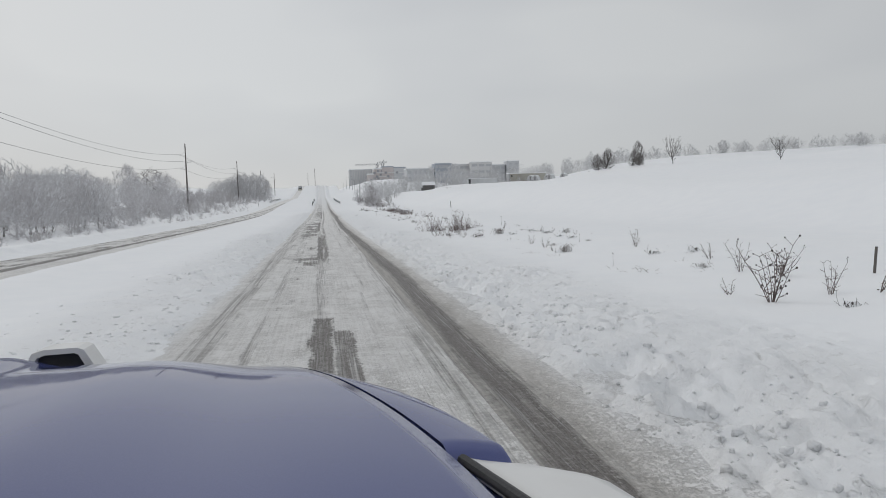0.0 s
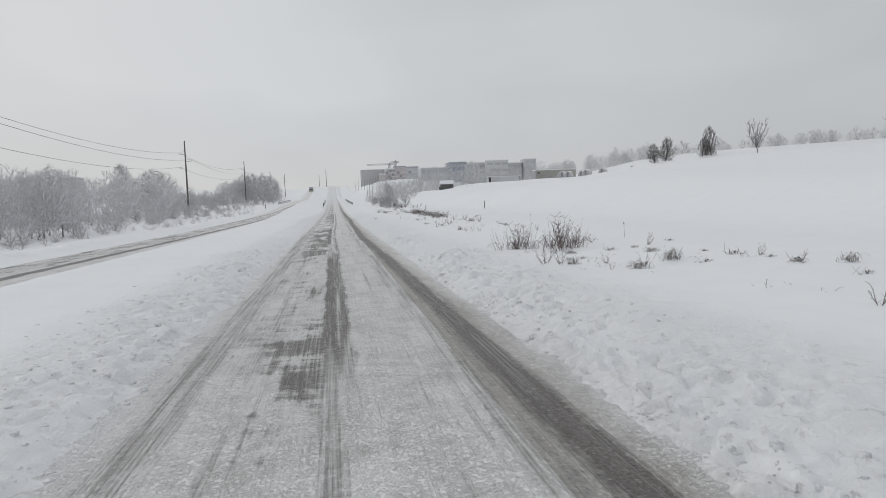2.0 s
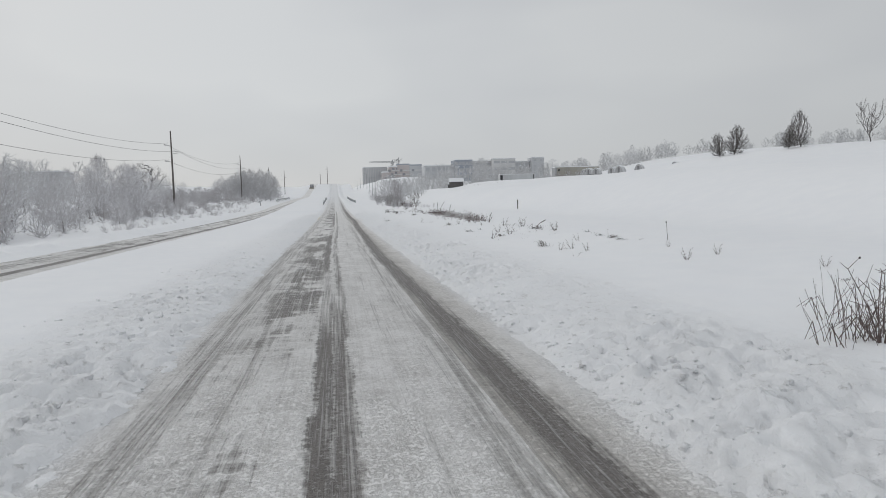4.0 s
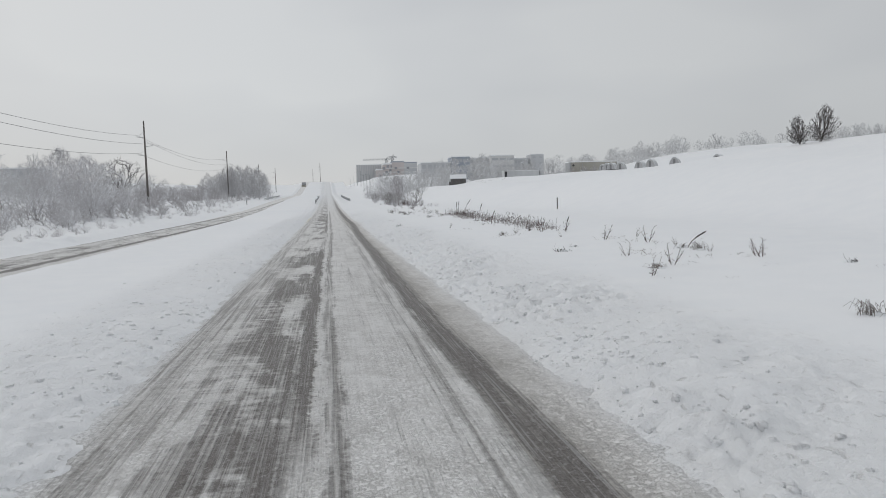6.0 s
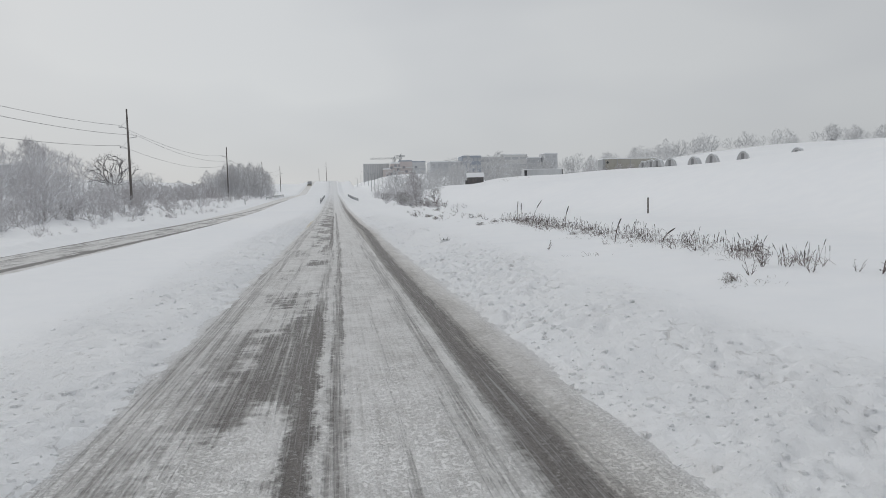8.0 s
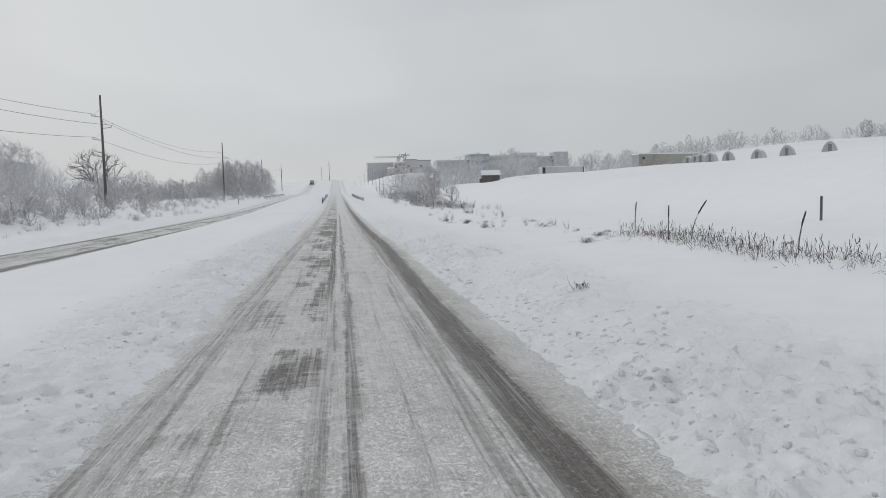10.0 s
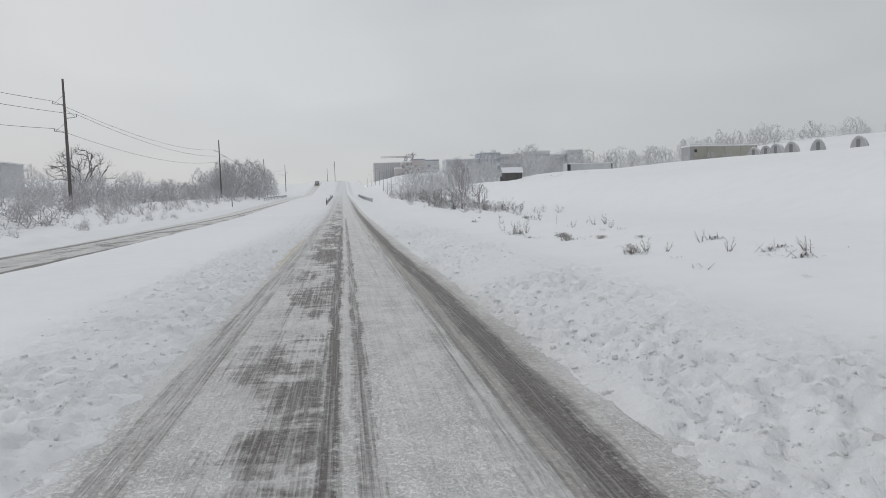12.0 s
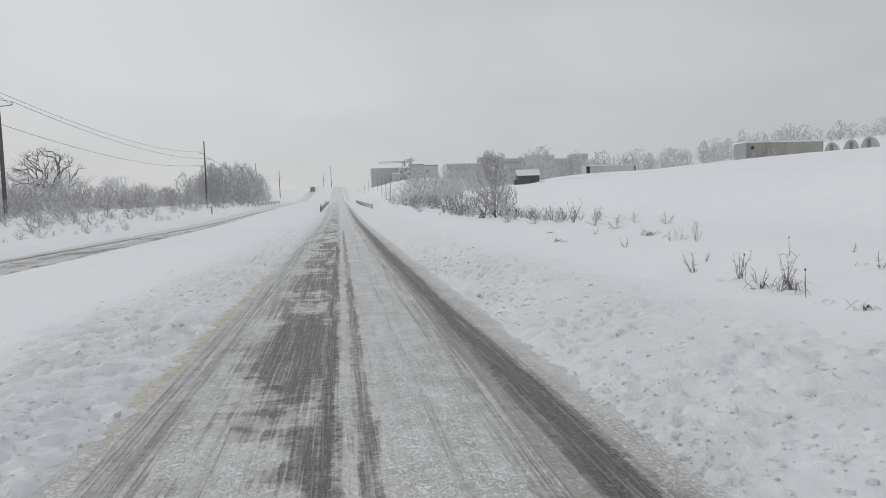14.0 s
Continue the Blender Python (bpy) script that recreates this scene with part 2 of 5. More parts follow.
    if edge[2]:  # a yellow edge line shows through the snow in places
        line = n.math("MULTIPLY", n.band(x, -2.02, -1.80, 0.08), n.band(y, 99, 112, 2.0))
        line = n.math("MULTIPLY", line, n.ramp(crumbs, (0.40, 1), (0.62, 0)))
        c = n.mix(n.math("MULTIPLY", line, 0.65), c, (0.62, 0.50, 0.25))
    n.color(c)
    n.rough(n.ramp(bare, (0, 0.8), (1, 0.48)))
    h = n.math("ADD", n.math("MULTIPLY", n.math("SUBTRACT", 1.0, bare), 0.6), n.math("ADD", n.math("MULTIPLY", fine_streak, 0.25), n.math("MULTIPLY", crumbs, 0.35)))
    h = n.math("SUBTRACT", h, n.math("MULTIPLY", grit, 0.25))
    n.bump(h, 0.9, 0.035)
    return n.mat


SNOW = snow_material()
LEFT_TRACKS = [(-0.28, -0.06, 0.06, 0.42), (-0.28, -0.06, 0.05, 0.92, 20, 38, 3), (-0.28, -0.06, 0.05, 0.92, 44, 66, 3), (-0.27, -0.10, 0.05, 0.85, 78, 125, 5), (0.04, 0.20, 0.05, 0.60, 36, 140, 6),
               (-0.10, 0.12, 0.05, 0.72, 20, 40, 3), (-0.27, 0.02, 0.04, 0.9, 6.0, 10.3, 0.12), (0.02, 0.28, 0.04, 0.75, 6.0, 9.2, 0.12), (-1.80, -1.40, 0.07, 0.42), (-1.05, -0.90, 0.06, 0.34)]
RIGHT_TRACKS = [(1.37, 1.79, 0.16, 0.88), (1.46, 1.57, 0.05, 1.1), (1.66, 1.75, 0.05, 1.05), (0.98, 1.32, 0.14, 0.40), (0.55, 0.66, 0.05, 0.24)]
ROAD_SWAY = ((0, 0.05), (18, 0.06), (34, 0.0), (48, -0.16), (60, -0.16), (76, 0.0), (92, 0.0), (104, 0.02), (118, 0.03))
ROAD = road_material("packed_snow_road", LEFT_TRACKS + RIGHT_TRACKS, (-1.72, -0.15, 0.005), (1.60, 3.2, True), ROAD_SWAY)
SIDE_ROAD = road_material("slushy_far_road", [(-1.62, -1.15, 0.10, 0.75), (-0.4, 0.3, 0.25, 0.35), (1.15, 1.62, 0.10, 0.95)], (-1.5, 1.5, -0.03), (1.7, 2.3, False))
BARK = simple("frosted_bark", (0.15, 0.14, 0.135), (0.36, 0.35, 0.345), 6, snow=0.3)
TWIG = simple("rimed_twigs", (0.42, 0.408, 0.42), (0.70, 0.69, 0.705), 0.7, snow=0.42, bump=0)
DARK_TWIG = simple("bare_dark_twigs", (0.075, 0.065, 0.06), (0.16, 0.15, 0.145), 1.5, snow=0.1, bump=0)
STALK = simple("dry_brown_stalks", (0.085, 0.062, 0.058), (0.19, 0.15, 0.14), 14, bump=0, snow=0.05)
LITTER = simple("dark_wet_grass", (0.075, 0.062, 0.056), (0.20, 0.17, 0.15), 12, bump=0, snow=0.1)
SEED = simple("dark_seed_heads", (0.035, 0.028, 0.026), (0.09, 0.075, 0.07), 30, bump=0)
POLE_WOOD = simple("weathered_pole_wood", (0.09, 0.08, 0.075), (0.17, 0.155, 0.145), 5, stretch=(6, 6, 0.4))
STEEL = simple("galvanised_steel", (0.30, 0.31, 0.32), (0.42, 0.43, 0.44), 9, 0.45, 0.7)
CABLE = simple("grey_cable", (0.16, 0.16, 0.165), (0.22, 0.22, 0.225), 3, bump=0)
BRUSH = simple("grey_brown_brush_twigs", (0.31, 0.295, 0.30), (0.52, 0.50, 0.51), 0.9, snow=0.4, bump=0)
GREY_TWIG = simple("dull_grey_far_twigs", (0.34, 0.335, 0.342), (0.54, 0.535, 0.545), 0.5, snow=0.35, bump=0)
# hoar frost, paled further so its colour carries the distance haze
HAZED_FROST = simple("hoar_frosted_far_twigs", (0.48, 0.48, 0.485), (0.68, 0.68, 0.685), 0.5, snow=0.3, bump=0)
RED_WOOD = simple("weathered_barn_boards", (0.09, 0.088, 0.088), (0.17, 0.165, 0.162), 5, stretch=(5, 5, 0.3))
ROOF_SNOW = simple("snow_on_roof", (0.78, 0.80, 0.82), (0.86, 0.87, 0.88), 3, 0.6)
TRAILER = simple("faded_tan_trailer_panel", (0.33, 0.315, 0.275), (0.43, 0.415, 0.37), 1.2, 0.5, stretch=(1, 1, 0.2))
TRAILER_END = simple("grey_trailer_end", (0.30, 0.31, 0.32), (0.40, 0.41, 0.42), 2, 0.5)
PALE_PANEL = simple("dull_white_container_panel", (0.50, 0.51, 0.52), (0.62, 0.63, 0.64), 1.5, 0.55, stretch=(1, 1, 0.2))
HUTCH_FRONT = simple("grey_hutch_front", (0.38, 0.38, 0.385), (0.52, 0.52, 0.525), 3, 0.6)
HUTCH_DOOR = simple("dim_hutch_doorway", (0.18, 0.18, 0.185), (0.27, 0.27, 0.275), 3, 0.7)
DARK_VOID = simple("dark_opening", (0.03, 0.03, 0.032), (0.06, 0.06, 0.065), 4, 0.6)
HUTCH = simple("white_plastic_hutch", (0.50, 0.51, 0.52), (0.66, 0.67, 0.68), 4, 0.45, snow=0.2)
# town walls and window glass are lightened to hold the distance haze
CONCRETE = simple("pale_concrete_facade", (0.58, 0.58, 0.58), (0.68, 0.68, 0.68), 0.4)
PINK_BRICK = simple("pale_rose_facade", (0.50, 0.455, 0.45), (0.61, 0.565, 0.56), 0.5)
DIM_GLASS = simple("dim_recessed_window_glass", (0.26, 0.27, 0.29), (0.36, 0.37, 0.39), 0.8, 0.4, bump=0)
GREY_WALL = simple("grey_rendered_facade", (0.50, 0.51, 0.53), (0.60, 0.61, 0.62), 0.4)
SLATE_WALL = simple("blue_grey_cladding", (0.32, 0.35, 0.41), (0.40, 0.43, 0.48), 0.4)
WINDOW = simple("dull_far_window_glass", (0.42, 0.43, 0.45), (0.50, 0.51, 0.53), 0.8, 0.4, bump=0)
CERAMIC = simple("grey_insulator_glaze", (0.24, 0.23, 0.23), (0.33, 0.32, 0.32), 9, 0.3, bump=0)


# ---- meshes ----
class Shape:
    """Collects vertices and faces of one mesh."""

    def __init__(self):
        self.v, self.f = [], []

    def tube(self, pts, radii, sides=4, cap=True):
        pts = [Vector(p) for p in pts]
        base = len(self.v)
        for i, p in enumerate(pts):
            d = (pts[min(i + 1, len(pts) - 1)] - pts[max(i - 1, 0)]).normalized()
            a = d.orthogonal().normalized() if abs(d.z) > 0.9 else d.cross(Vector((0, 0, 1))).normalized()
            b = d.cross(a)
            for k in range(sides):
                w = 2 * math.pi * k / sides
                self.v.append(p + (a * math.cos(w) + b * math.sin(w)) * radii[i])
        for i in range(len(pts) - 1):
            for k in range(sides):
                q = base + i * sides
                self.f.append((q + k, q + (k + 1) % sides, q + sides + (k + 1) % sides, q + sides + k))
        if cap:
            self.f.append(tuple(base + k for k in reversed(range(sides))))
            self.f.append(tuple(base + (len(pts) - 1) * sides + k for k in range(sides)))
        return self

    def box(self, centre, size, turn=0.0, taper=1.0):
        c, (sx, sy, sz) = Vector(centre), size
        m = Matrix.Rotation(radians(turn), 3, "Z")
        base = len(self.v)
        for z, k in ((-0.5, 1.0), (0.5, taper)):
            for x, y in ((-0.5, -0.5), (0.5, -0.5), (0.5, 0.5), (-0.5, 0.5)):
                self.v.append(c + m @ Vector((x * sx * k, y * sy * k, z * sz)))
        for q in ((0, 3, 2, 1), (4, 5, 6, 7), (0, 1, 5, 4), (1, 2, 6, 5), (2, 3, 7, 6), (3, 0, 4, 7)):
            self.f.append(tuple(base + i for i in q))
        return self

    def prism(self, outline, axis, lo, hi):
        """Extrudes a closed outline (pairs) along an axis, 'x' or 'y'."""
        base, n = len(self.v), len(outline)
        for s in (lo, hi):
            for a, z in outline:
                self.v.append(Vector((s, a, z) if axis == "x" else (a, s, z)))
        for k in range(n):
            self.f.append((base + k, base + (k + 1) % n, base + n + (k + 1) % n, base + n + k))
        self.f.append(tuple(base + k for k in reversed(range(n))))
        self.f.append(tuple(base + n + k for k in range(n)))
        return self

    def ball(self, c, r, squash=1.0, seg=6, rings=4):
        c, base = Vector(c), len(self.v)
        for i in range(1, rings):
            a = math.pi * i / rings
            for k in range(seg):
                w = 2 * math.pi * k / seg
                self.v.append(c + Vector((r * math.sin(a) * math.cos(w), r * math.sin(a) * math.sin(w), r * squash * math.cos(a))))
        top = len(self.v)
        self.v += [c + Vector((0, 0, r * squash)), c - Vector((0, 0, r * squash))]
        for i in range(rings - 2):
            for k in range(seg):
                q = base + i * seg
                self.f.append((q + k, q + seg + k, q + seg + (k + 1) % seg, q + (k + 1) % seg))
        for k in range(seg):
            self.f.append((top, base + k, base + (k + 1) % seg))
            q = base + (rings - 2) * seg
            self.f.append((top + 1, q + (k + 1) % seg, q + k))
        return self

    def mesh(self, name, mat, smooth=False):
        me = bpy.data.meshes.new(name)
        me.from_pydata([tuple(v) for v in self.v], [], self.f)
        me.materials.append(mat)
        bm = bmesh.new()
        bm.from_mesh(me)
        bmesh.ops.recalc_face_normals(bm, faces=bm.faces)
        bm.to_mesh(me)
        bm.free()
        if smooth:
            me.polygons.foreach_set("use_smooth", [True] * len(me.polygons))
        me.update()
        return me


def part(name, shape, mat, parent, label="", smooth=False):
    ob = new(name, shape.mesh(name, mat, smooth))
    ob.parent = parent
    return tagged(ob, label) if label else ob


def thing(name, at, label, category, group="", turn=0.0):
    ob = new(name)
    ob.empty_display_size = 0.3
    ob.matrix_basis = pose(*at, 0, 0, turn)
    return tagged(ob, label, category, group)


# ---- the lie of the land ----
def curve(v, *nodes):
    """Smooth interpolation through (position, height) nodes."""
    xs, zs = np.array([n[0] for n in nodes], float), np.array([n[1] for n in nodes], float)
    slope = np.gradient(zs, xs)
    v = np.clip(np.asarray(v, float), xs[0], xs[-1])
    i = np.clip(np.searchsorted(xs, v) - 1, 0, len(xs) - 2)
    h = xs[i + 1] - xs[i]
    u = (v - xs[i]) / h
    return ((2 * u**3 - 3 * u**2 + 1) * zs[i] + (u**3 - 2 * u**2 + u) * h * slope[i]
            + (3 * u**2 - 2 * u**3) * zs[i + 1] + (u**3 - u**2) * h * slope[i + 1])


def lattice(ix, iy, seed):
    h = (ix.astype(np.int64) * 374761393 + iy.astype(np.int64) * 668265263 + seed * 974634777) & 0xFFFFFFFF
    h = ((h ^ (h >> 13)) * 1274126177) & 0xFFFFFFFF
    return ((h ^ (h >> 16)) & 0xFFFF) / 65535.0


def rough_field(x, y, size, octaves=3, seed=0):
    """Value noise from -1 to 1, of the given lump size in metres."""
    total, amp, norm = 0.0, 1.0, 0.0
    for o in range(octaves):
        u, v = np.asarray(x) / size + 17.3 * o, np.asarray(y) / size + 5.1 * o
        iu, iv = np.floor(u), np.floor(v)
        fu, fv = u - iu, v - iv
        fu, fv = fu * fu * (3 - 2 * fu), fv * fv * (3 - 2 * fv)
        a, b = lattice(iu, iv, seed + o), lattice(iu + 1, iv, seed + o)
        c, d = lattice(iu, iv + 1, seed + o), lattice(iu + 1, iv + 1, seed + o)
        total = total + amp * ((a * (1 - fu) + b * fu) * (1 - fv) + (c * (1 - fu) + d * fu) * fv)
        norm, amp, size = norm + amp, amp * 0.5, size * 0.5
    return 2 * total / norm - 1


def clods(x, y, size, seed):
    """Height from 0 to 1 of separate rounded lumps, each in a cell of its own."""
    u, v = np.asarray(x) / size, np.asarray(y) / size
    iu, iv = np.floor(u), np.floor(v)
    best = np.zeros(u.shape)
    for a in (-1, 0, 1):
        for b in (-1, 0, 1):
            p, q = iu + a, iv + b
            d = np.hypot(u - p - lattice(p, q, seed), v - q - lattice(p, q, seed + 1))
            best = np.maximum(best, (0.25 + 0.75 * lattice(p, q, seed + 2)) * np.clip(1 - 1.5 * d, 0, 1) ** 0.7)
    return best


def step(v, lo, hi):
    u = np.clip((np.asarray(v, float) - lo) / (hi - lo), 0, 1)
    return u * u * (3 - 2 * u)


def grade(y):
    """Height of the carriageway along its line: level, then climbing a far hill."""
    return curve(y, (-400, 0), (-60, 0), (125, 0), (160, 0.35), (200, 1.2), (270, 2.6), (335, 3.9), (385, 4.8), (480, 10.6), (560, 15.6), (660, 18), (900, 20), (4000, 30))


def far_lane(y):
    """Lateral place of the opposite carriageway's middle."""
    return curve(y, (-400, -10.2), (40, -10.2), (118, -11.4), (150, -12.4), (210, -13.6), (700, -14.5), (4000, -15))


def land(x, y, fine=True):
    x, y = np.asarray(x, float), np.asarray(y, float)
    rise = curve(y, (-400, 1.08), (0, 1.08), (40, 0.82), (85, 1.12), (120, 0.94), (150, 0.97), (180, 0.96), (215, 1.04), (260, 0.47), (330, 0.8), (4000, 0.9))
    east = curve(x, (0, 0), (2.3, 0), (3.4, 0.12), (5.6, 0.14), (9, 0.34), (12, 0.42), (16.5, 0.62), (24, 3.29), (32, 3.87), (39, 5.1), (46, 5.39), (56, 5.39), (80, 6.49), (300, 6.79), (4000, 7.49))
    swell = curve(y, (-400, 0), (125, 0), (200, 0.8), (300, 1.6), (4000, 1.6))
    away = step(x, 9, 26) * np.where(y < 360, 1.0, 1 - (1 - step(x, 60, 115)) * step(y, 360, 450))
    base = grade(y) * (1 - away) + swell * away
    base = np.where((y > 380) & (x > 12), np.minimum(base, 8.5), base)
    lane = far_lane(y)
    west_up = curve(y, (-400, 0), (40, 0), (100, 0.45), (155, 1.45), (250, 1.3), (400, 0), (4000, 0))
    west = curve(x - lane, (-4000, 30), (-160, 6), (-60, 0.4), (-24, 0.0), (-14, -0.25), (-8, -0.15), (-4.2, 0.16), (-3.0, 0.26), (-2.0, 0.05), (-1.6, 0), (1.6, 0), (2.3, 0.16), (4, 0.12), (11, 0.1), (4000, 0.1))
    west = west + west_up * step(-(x - lane), 2.4, 14)
    west = west * step(-x, 1.9, 2.6)
    upland = curve(x, (0, 0), (60, 0), (80, 1.4), (117, 5.2), (170, 7.2), (250, 9), (300, 10), (4000, 16))
    upland = upland * curve(y, (-400, 0.25), (0, 0.35), (100, 0.45), (190, 0.45), (225, 0.8), (258, 1.75), (300, 1.1), (350, 0.3), (4000, 0.3))
    lift = curve(y, (-400, 0.06), (0, 0.06), (20, 0.10), (35, 0.12), (55, 0.20), (90, 0.31), (110, 0.27), (140, 0.16), (180, 0), (4000, 0))
    verge = step(x, 2.4, 5.2) * (1 - 0.6 * step(x, 11, 17)) * (1 - step(x, 18, 26)) * lift
    z = np.where(x > 0, east * rise + upland + verge, west) + base
    z = z + 0.10 * rough_field(x, y, 19, 2, 5) * step(np.abs(x), 7, 20) + 0.5 * rough_field(x, y, 60, 2, 9) * step(np.abs(x), 100, 180)
    if fine:
        wander = 0.9 * rough_field(x, y, 3, 2, 2)
        patch = 0.25 + 0.75 * step(rough_field(x, y, 1.7, 2, 19), -0.45, 0.25)
        right = step(x, 2.0, 2.5) * (1 - step(x + wander, 3.3, 5.4))
        churned = curve(y, (-400, 0.3), (0, 0.3), (14, 0.35), (24, 1.1), (40, 1.0), (50, 0.45), (66, 0.5), (80, 0.9), (95, 1.1), (118, 1.1), (140, 0.8), (4000, 0.6))
        left = step(-x, 1.6, 1.95) * (1 - step(-x + wander, 3.0, 4.9)) * churned
        ploughed = right * patch + left * (0.4 + 0.6 * patch)
        crumb = 0.045 * clods(x, y, 0.30, 50) + 0.070 * clods(x, y, 0.15, 60) + 0.012 * rough_field(x, y, 0.11, 1, 33)
        pits = 0.075 * step(clods(x, y, 0.42, 70), 0.30, 0.62) * step(rough_field(x, y, 1.3, 2, 23), -0.2, 0.3) + 0.060 * step(clods(x, y, 0.19, 80), 0.34, 0.55)
        heap = 0.05 * np.maximum(rough_field(x, y, 0.8, 2, 3), 0) + 0.03 * rough_field(x, y, 1.9, 2, 8)
        z = z + ploughed * (crumb - pits + heap - 0.015) + 0.05 * step(x, 2.1, 2.6)
        lumps = curve(y, (-400, 0), (20, 0), (24, 1), (33, 1), (37, 0.2), (41, 0.9), (47, 1.0), (52, 0.15), (70, 0.1), (100, 0.6), (120, 0.6), (4000, 0.3)) * step(x, 2.2, 2.7) * (1 - step(x, 3.1, 3.9))
        z = z + lumps * 0.13 * clods(x, y, 0.55, 90) * step(rough_field(x, y, 1.5, 2, 29), 0.0, 0.35)
        z = z + step(np.abs(x), 1.9, 5) * 0.025 * rough_field(x, y, 1.1, 3, 4)
        weedy = step(x, 5, 6.5) * (1 - step(x, 11, 15))
        z = z + weedy * 0.05 * rough_field(x, y, 0.9, 3, 6)
        near_west = (1 - step(np.abs(x - lane + 3.2), 0.9, 2.2)) * (x < -6)
        bank = step(lane - x, 1.9, 2.6) * (1 - step(lane - x, 4.2, 6.5)) * (x < -6)
        z = z + near_west * 0.10 * rough_field(x, y, 0.9, 3, 14) + bank * (0.16 * clods(x, y, 0.7, 95) + 0.14 * np.maximum(rough_field(x, y, 2.6, 2, 37), 0) - 0.06)
    return z


def land_z(x, y):
    return float(land(np.array([x]), np.array([y]), True)[0])


def sheet(name, xs, ys, height, mat):
    gx, gy = np.meshgrid(xs, ys)
    gz = height(gx, gy)
    verts = np.stack([gx.ravel(), gy.ravel(), gz.ravel()], 1)
    nx, ny = len(xs), len(ys)
    i = (np.arange(ny - 1)[:, None] * nx + np.arange(nx - 1)[None, :]).ravel()
    quads = np.stack([i, i + 1, i + nx + 1, i + nx], 1)
    me = bpy.data.meshes.new(name)
    me.vertices.add(len(verts))
    me.vertices.foreach_set("co", verts.ravel())
    me.loops.add(quads.size)
    me.loops.foreach_set("vertex_index", quads.ravel().astype(np.int32))
    me.polygons.add(len(quads))
    me.polygons.foreach_set("loop_start", (np.arange(len(quads)) * 4).astype(np.int32))
    me.polygons.foreach_set("use_smooth", np.ones(len(quads), bool))
    me.update(calc_edges=True)
    me.materials.append(mat)
    return new(name, me)


def spread(*runs):
    """Grid lines: runs of (from, to, spacing at the start, spacing at the end)."""
    out = []
    for lo, hi, a, b in runs:
        n = max(2, int(round((hi - lo) / ((a + b) / 2))))
        u = np.arange(n) / n
        w = u + (u * u - u) * ((b - a) / (a + b))
        out.append(lo + (hi - lo) * w)
    out.append([runs[-1][1]])
    return np.concatenate(out)


def ground_height(x, y):
    z = land(x, y)
    ragged = 0.16 * rough_field(x, y, 0.5, 2, 17) + 0.10 * rough_field(x, y, 2.5, 2, 18)
    on_road = (1 - step(x + ragged, 1.95, 2.25)) * step(x + 1.3 * ragged + 0.14 * rough_field(x, y, 0.22, 2, 27), -2.15, -1.7) * 0.08
    lane = far_lane(y)
    on_lane = (1 - step(np.abs(x - lane), 1.55, 1.75)) * 0.06
    return z - on_road - on_lane


GX = spread((-3500, -300, 900, 60), (-300, -60, 50, 5), (-60, -19, 4, 0.6), (-19, -12.4, 0.28, 0.2), (-12.4, -5.5, 0.4, 0.4), (-5.5, -4.2, 0.3, 0.09), (-4.2, -1.6, 0.065, 0.055), (-1.6, 1.8, 0.6, 0.5), (1.8, 4.2, 0.042, 0.05), (4.2, 5.6, 0.055, 0.08), (5.6, 8, 0.1, 0.25), (8, 16, 0.3, 0.8), (16, 60, 0.8, 4), (60, 300, 4, 50), (300, 3500, 60, 900))
GY = spread((-300, -12, 60, 2), (-12, 0, 1.5, 0.3), (0, 6, 0.16, 0.08), (6, 112, 0.076, 0.076), (112, 150, 0.2, 0.8), (150, 700, 1.2, 12), (700, 4000, 30, 700))
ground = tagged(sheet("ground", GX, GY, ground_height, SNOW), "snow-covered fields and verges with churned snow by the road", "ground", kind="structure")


def road_height(x, y):
    crown = 0.012 * (1 - (x - 0.2) ** 2 / 4) + 0.010 * rough_field(x * 3, y * 0.6, 0.6, 3, 21)
    edge = -0.05 * step(np.abs(x - 0.2), 2.2, 2.8)
    return grade(y) + crown + edge


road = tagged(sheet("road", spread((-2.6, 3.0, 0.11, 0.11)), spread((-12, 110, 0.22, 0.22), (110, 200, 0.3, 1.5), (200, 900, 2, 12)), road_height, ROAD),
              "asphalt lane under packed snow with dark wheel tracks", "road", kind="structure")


def lane_sheet(name):
    ys = spread((-12, 160, 0.8, 0.8), (160, 900, 1.5, 12))
    us = spread((-2.3, 2.3, 0.25, 0.25))
    ob = sheet(name, us, ys, lambda u, y: grade(y) + 0.012 - 0.06 * step(np.abs(u), 1.5, 2.2) + 0.012 * rough_field(u * 2, y, 0.8, 2, 31), SIDE_ROAD)
    co = np.empty(len(ob.data.vertices) * 3)
    ob.data.vertices.foreach_get("co", co)
    co = co.reshape(-1, 3)
    co[:, 0] += far_lane(co[:, 1]) + 11.0  # bend the strip along its line; the object stands at -11
    ob.data.vertices.foreach_set("co", co.ravel())
    ob.location.x = -11.0
    ob.data.update()
    return ob


opposite_road = tagged(lane_sheet("road_opposite"), "opposite carriageway with slush and bare dark tracks", "road", kind="structure")


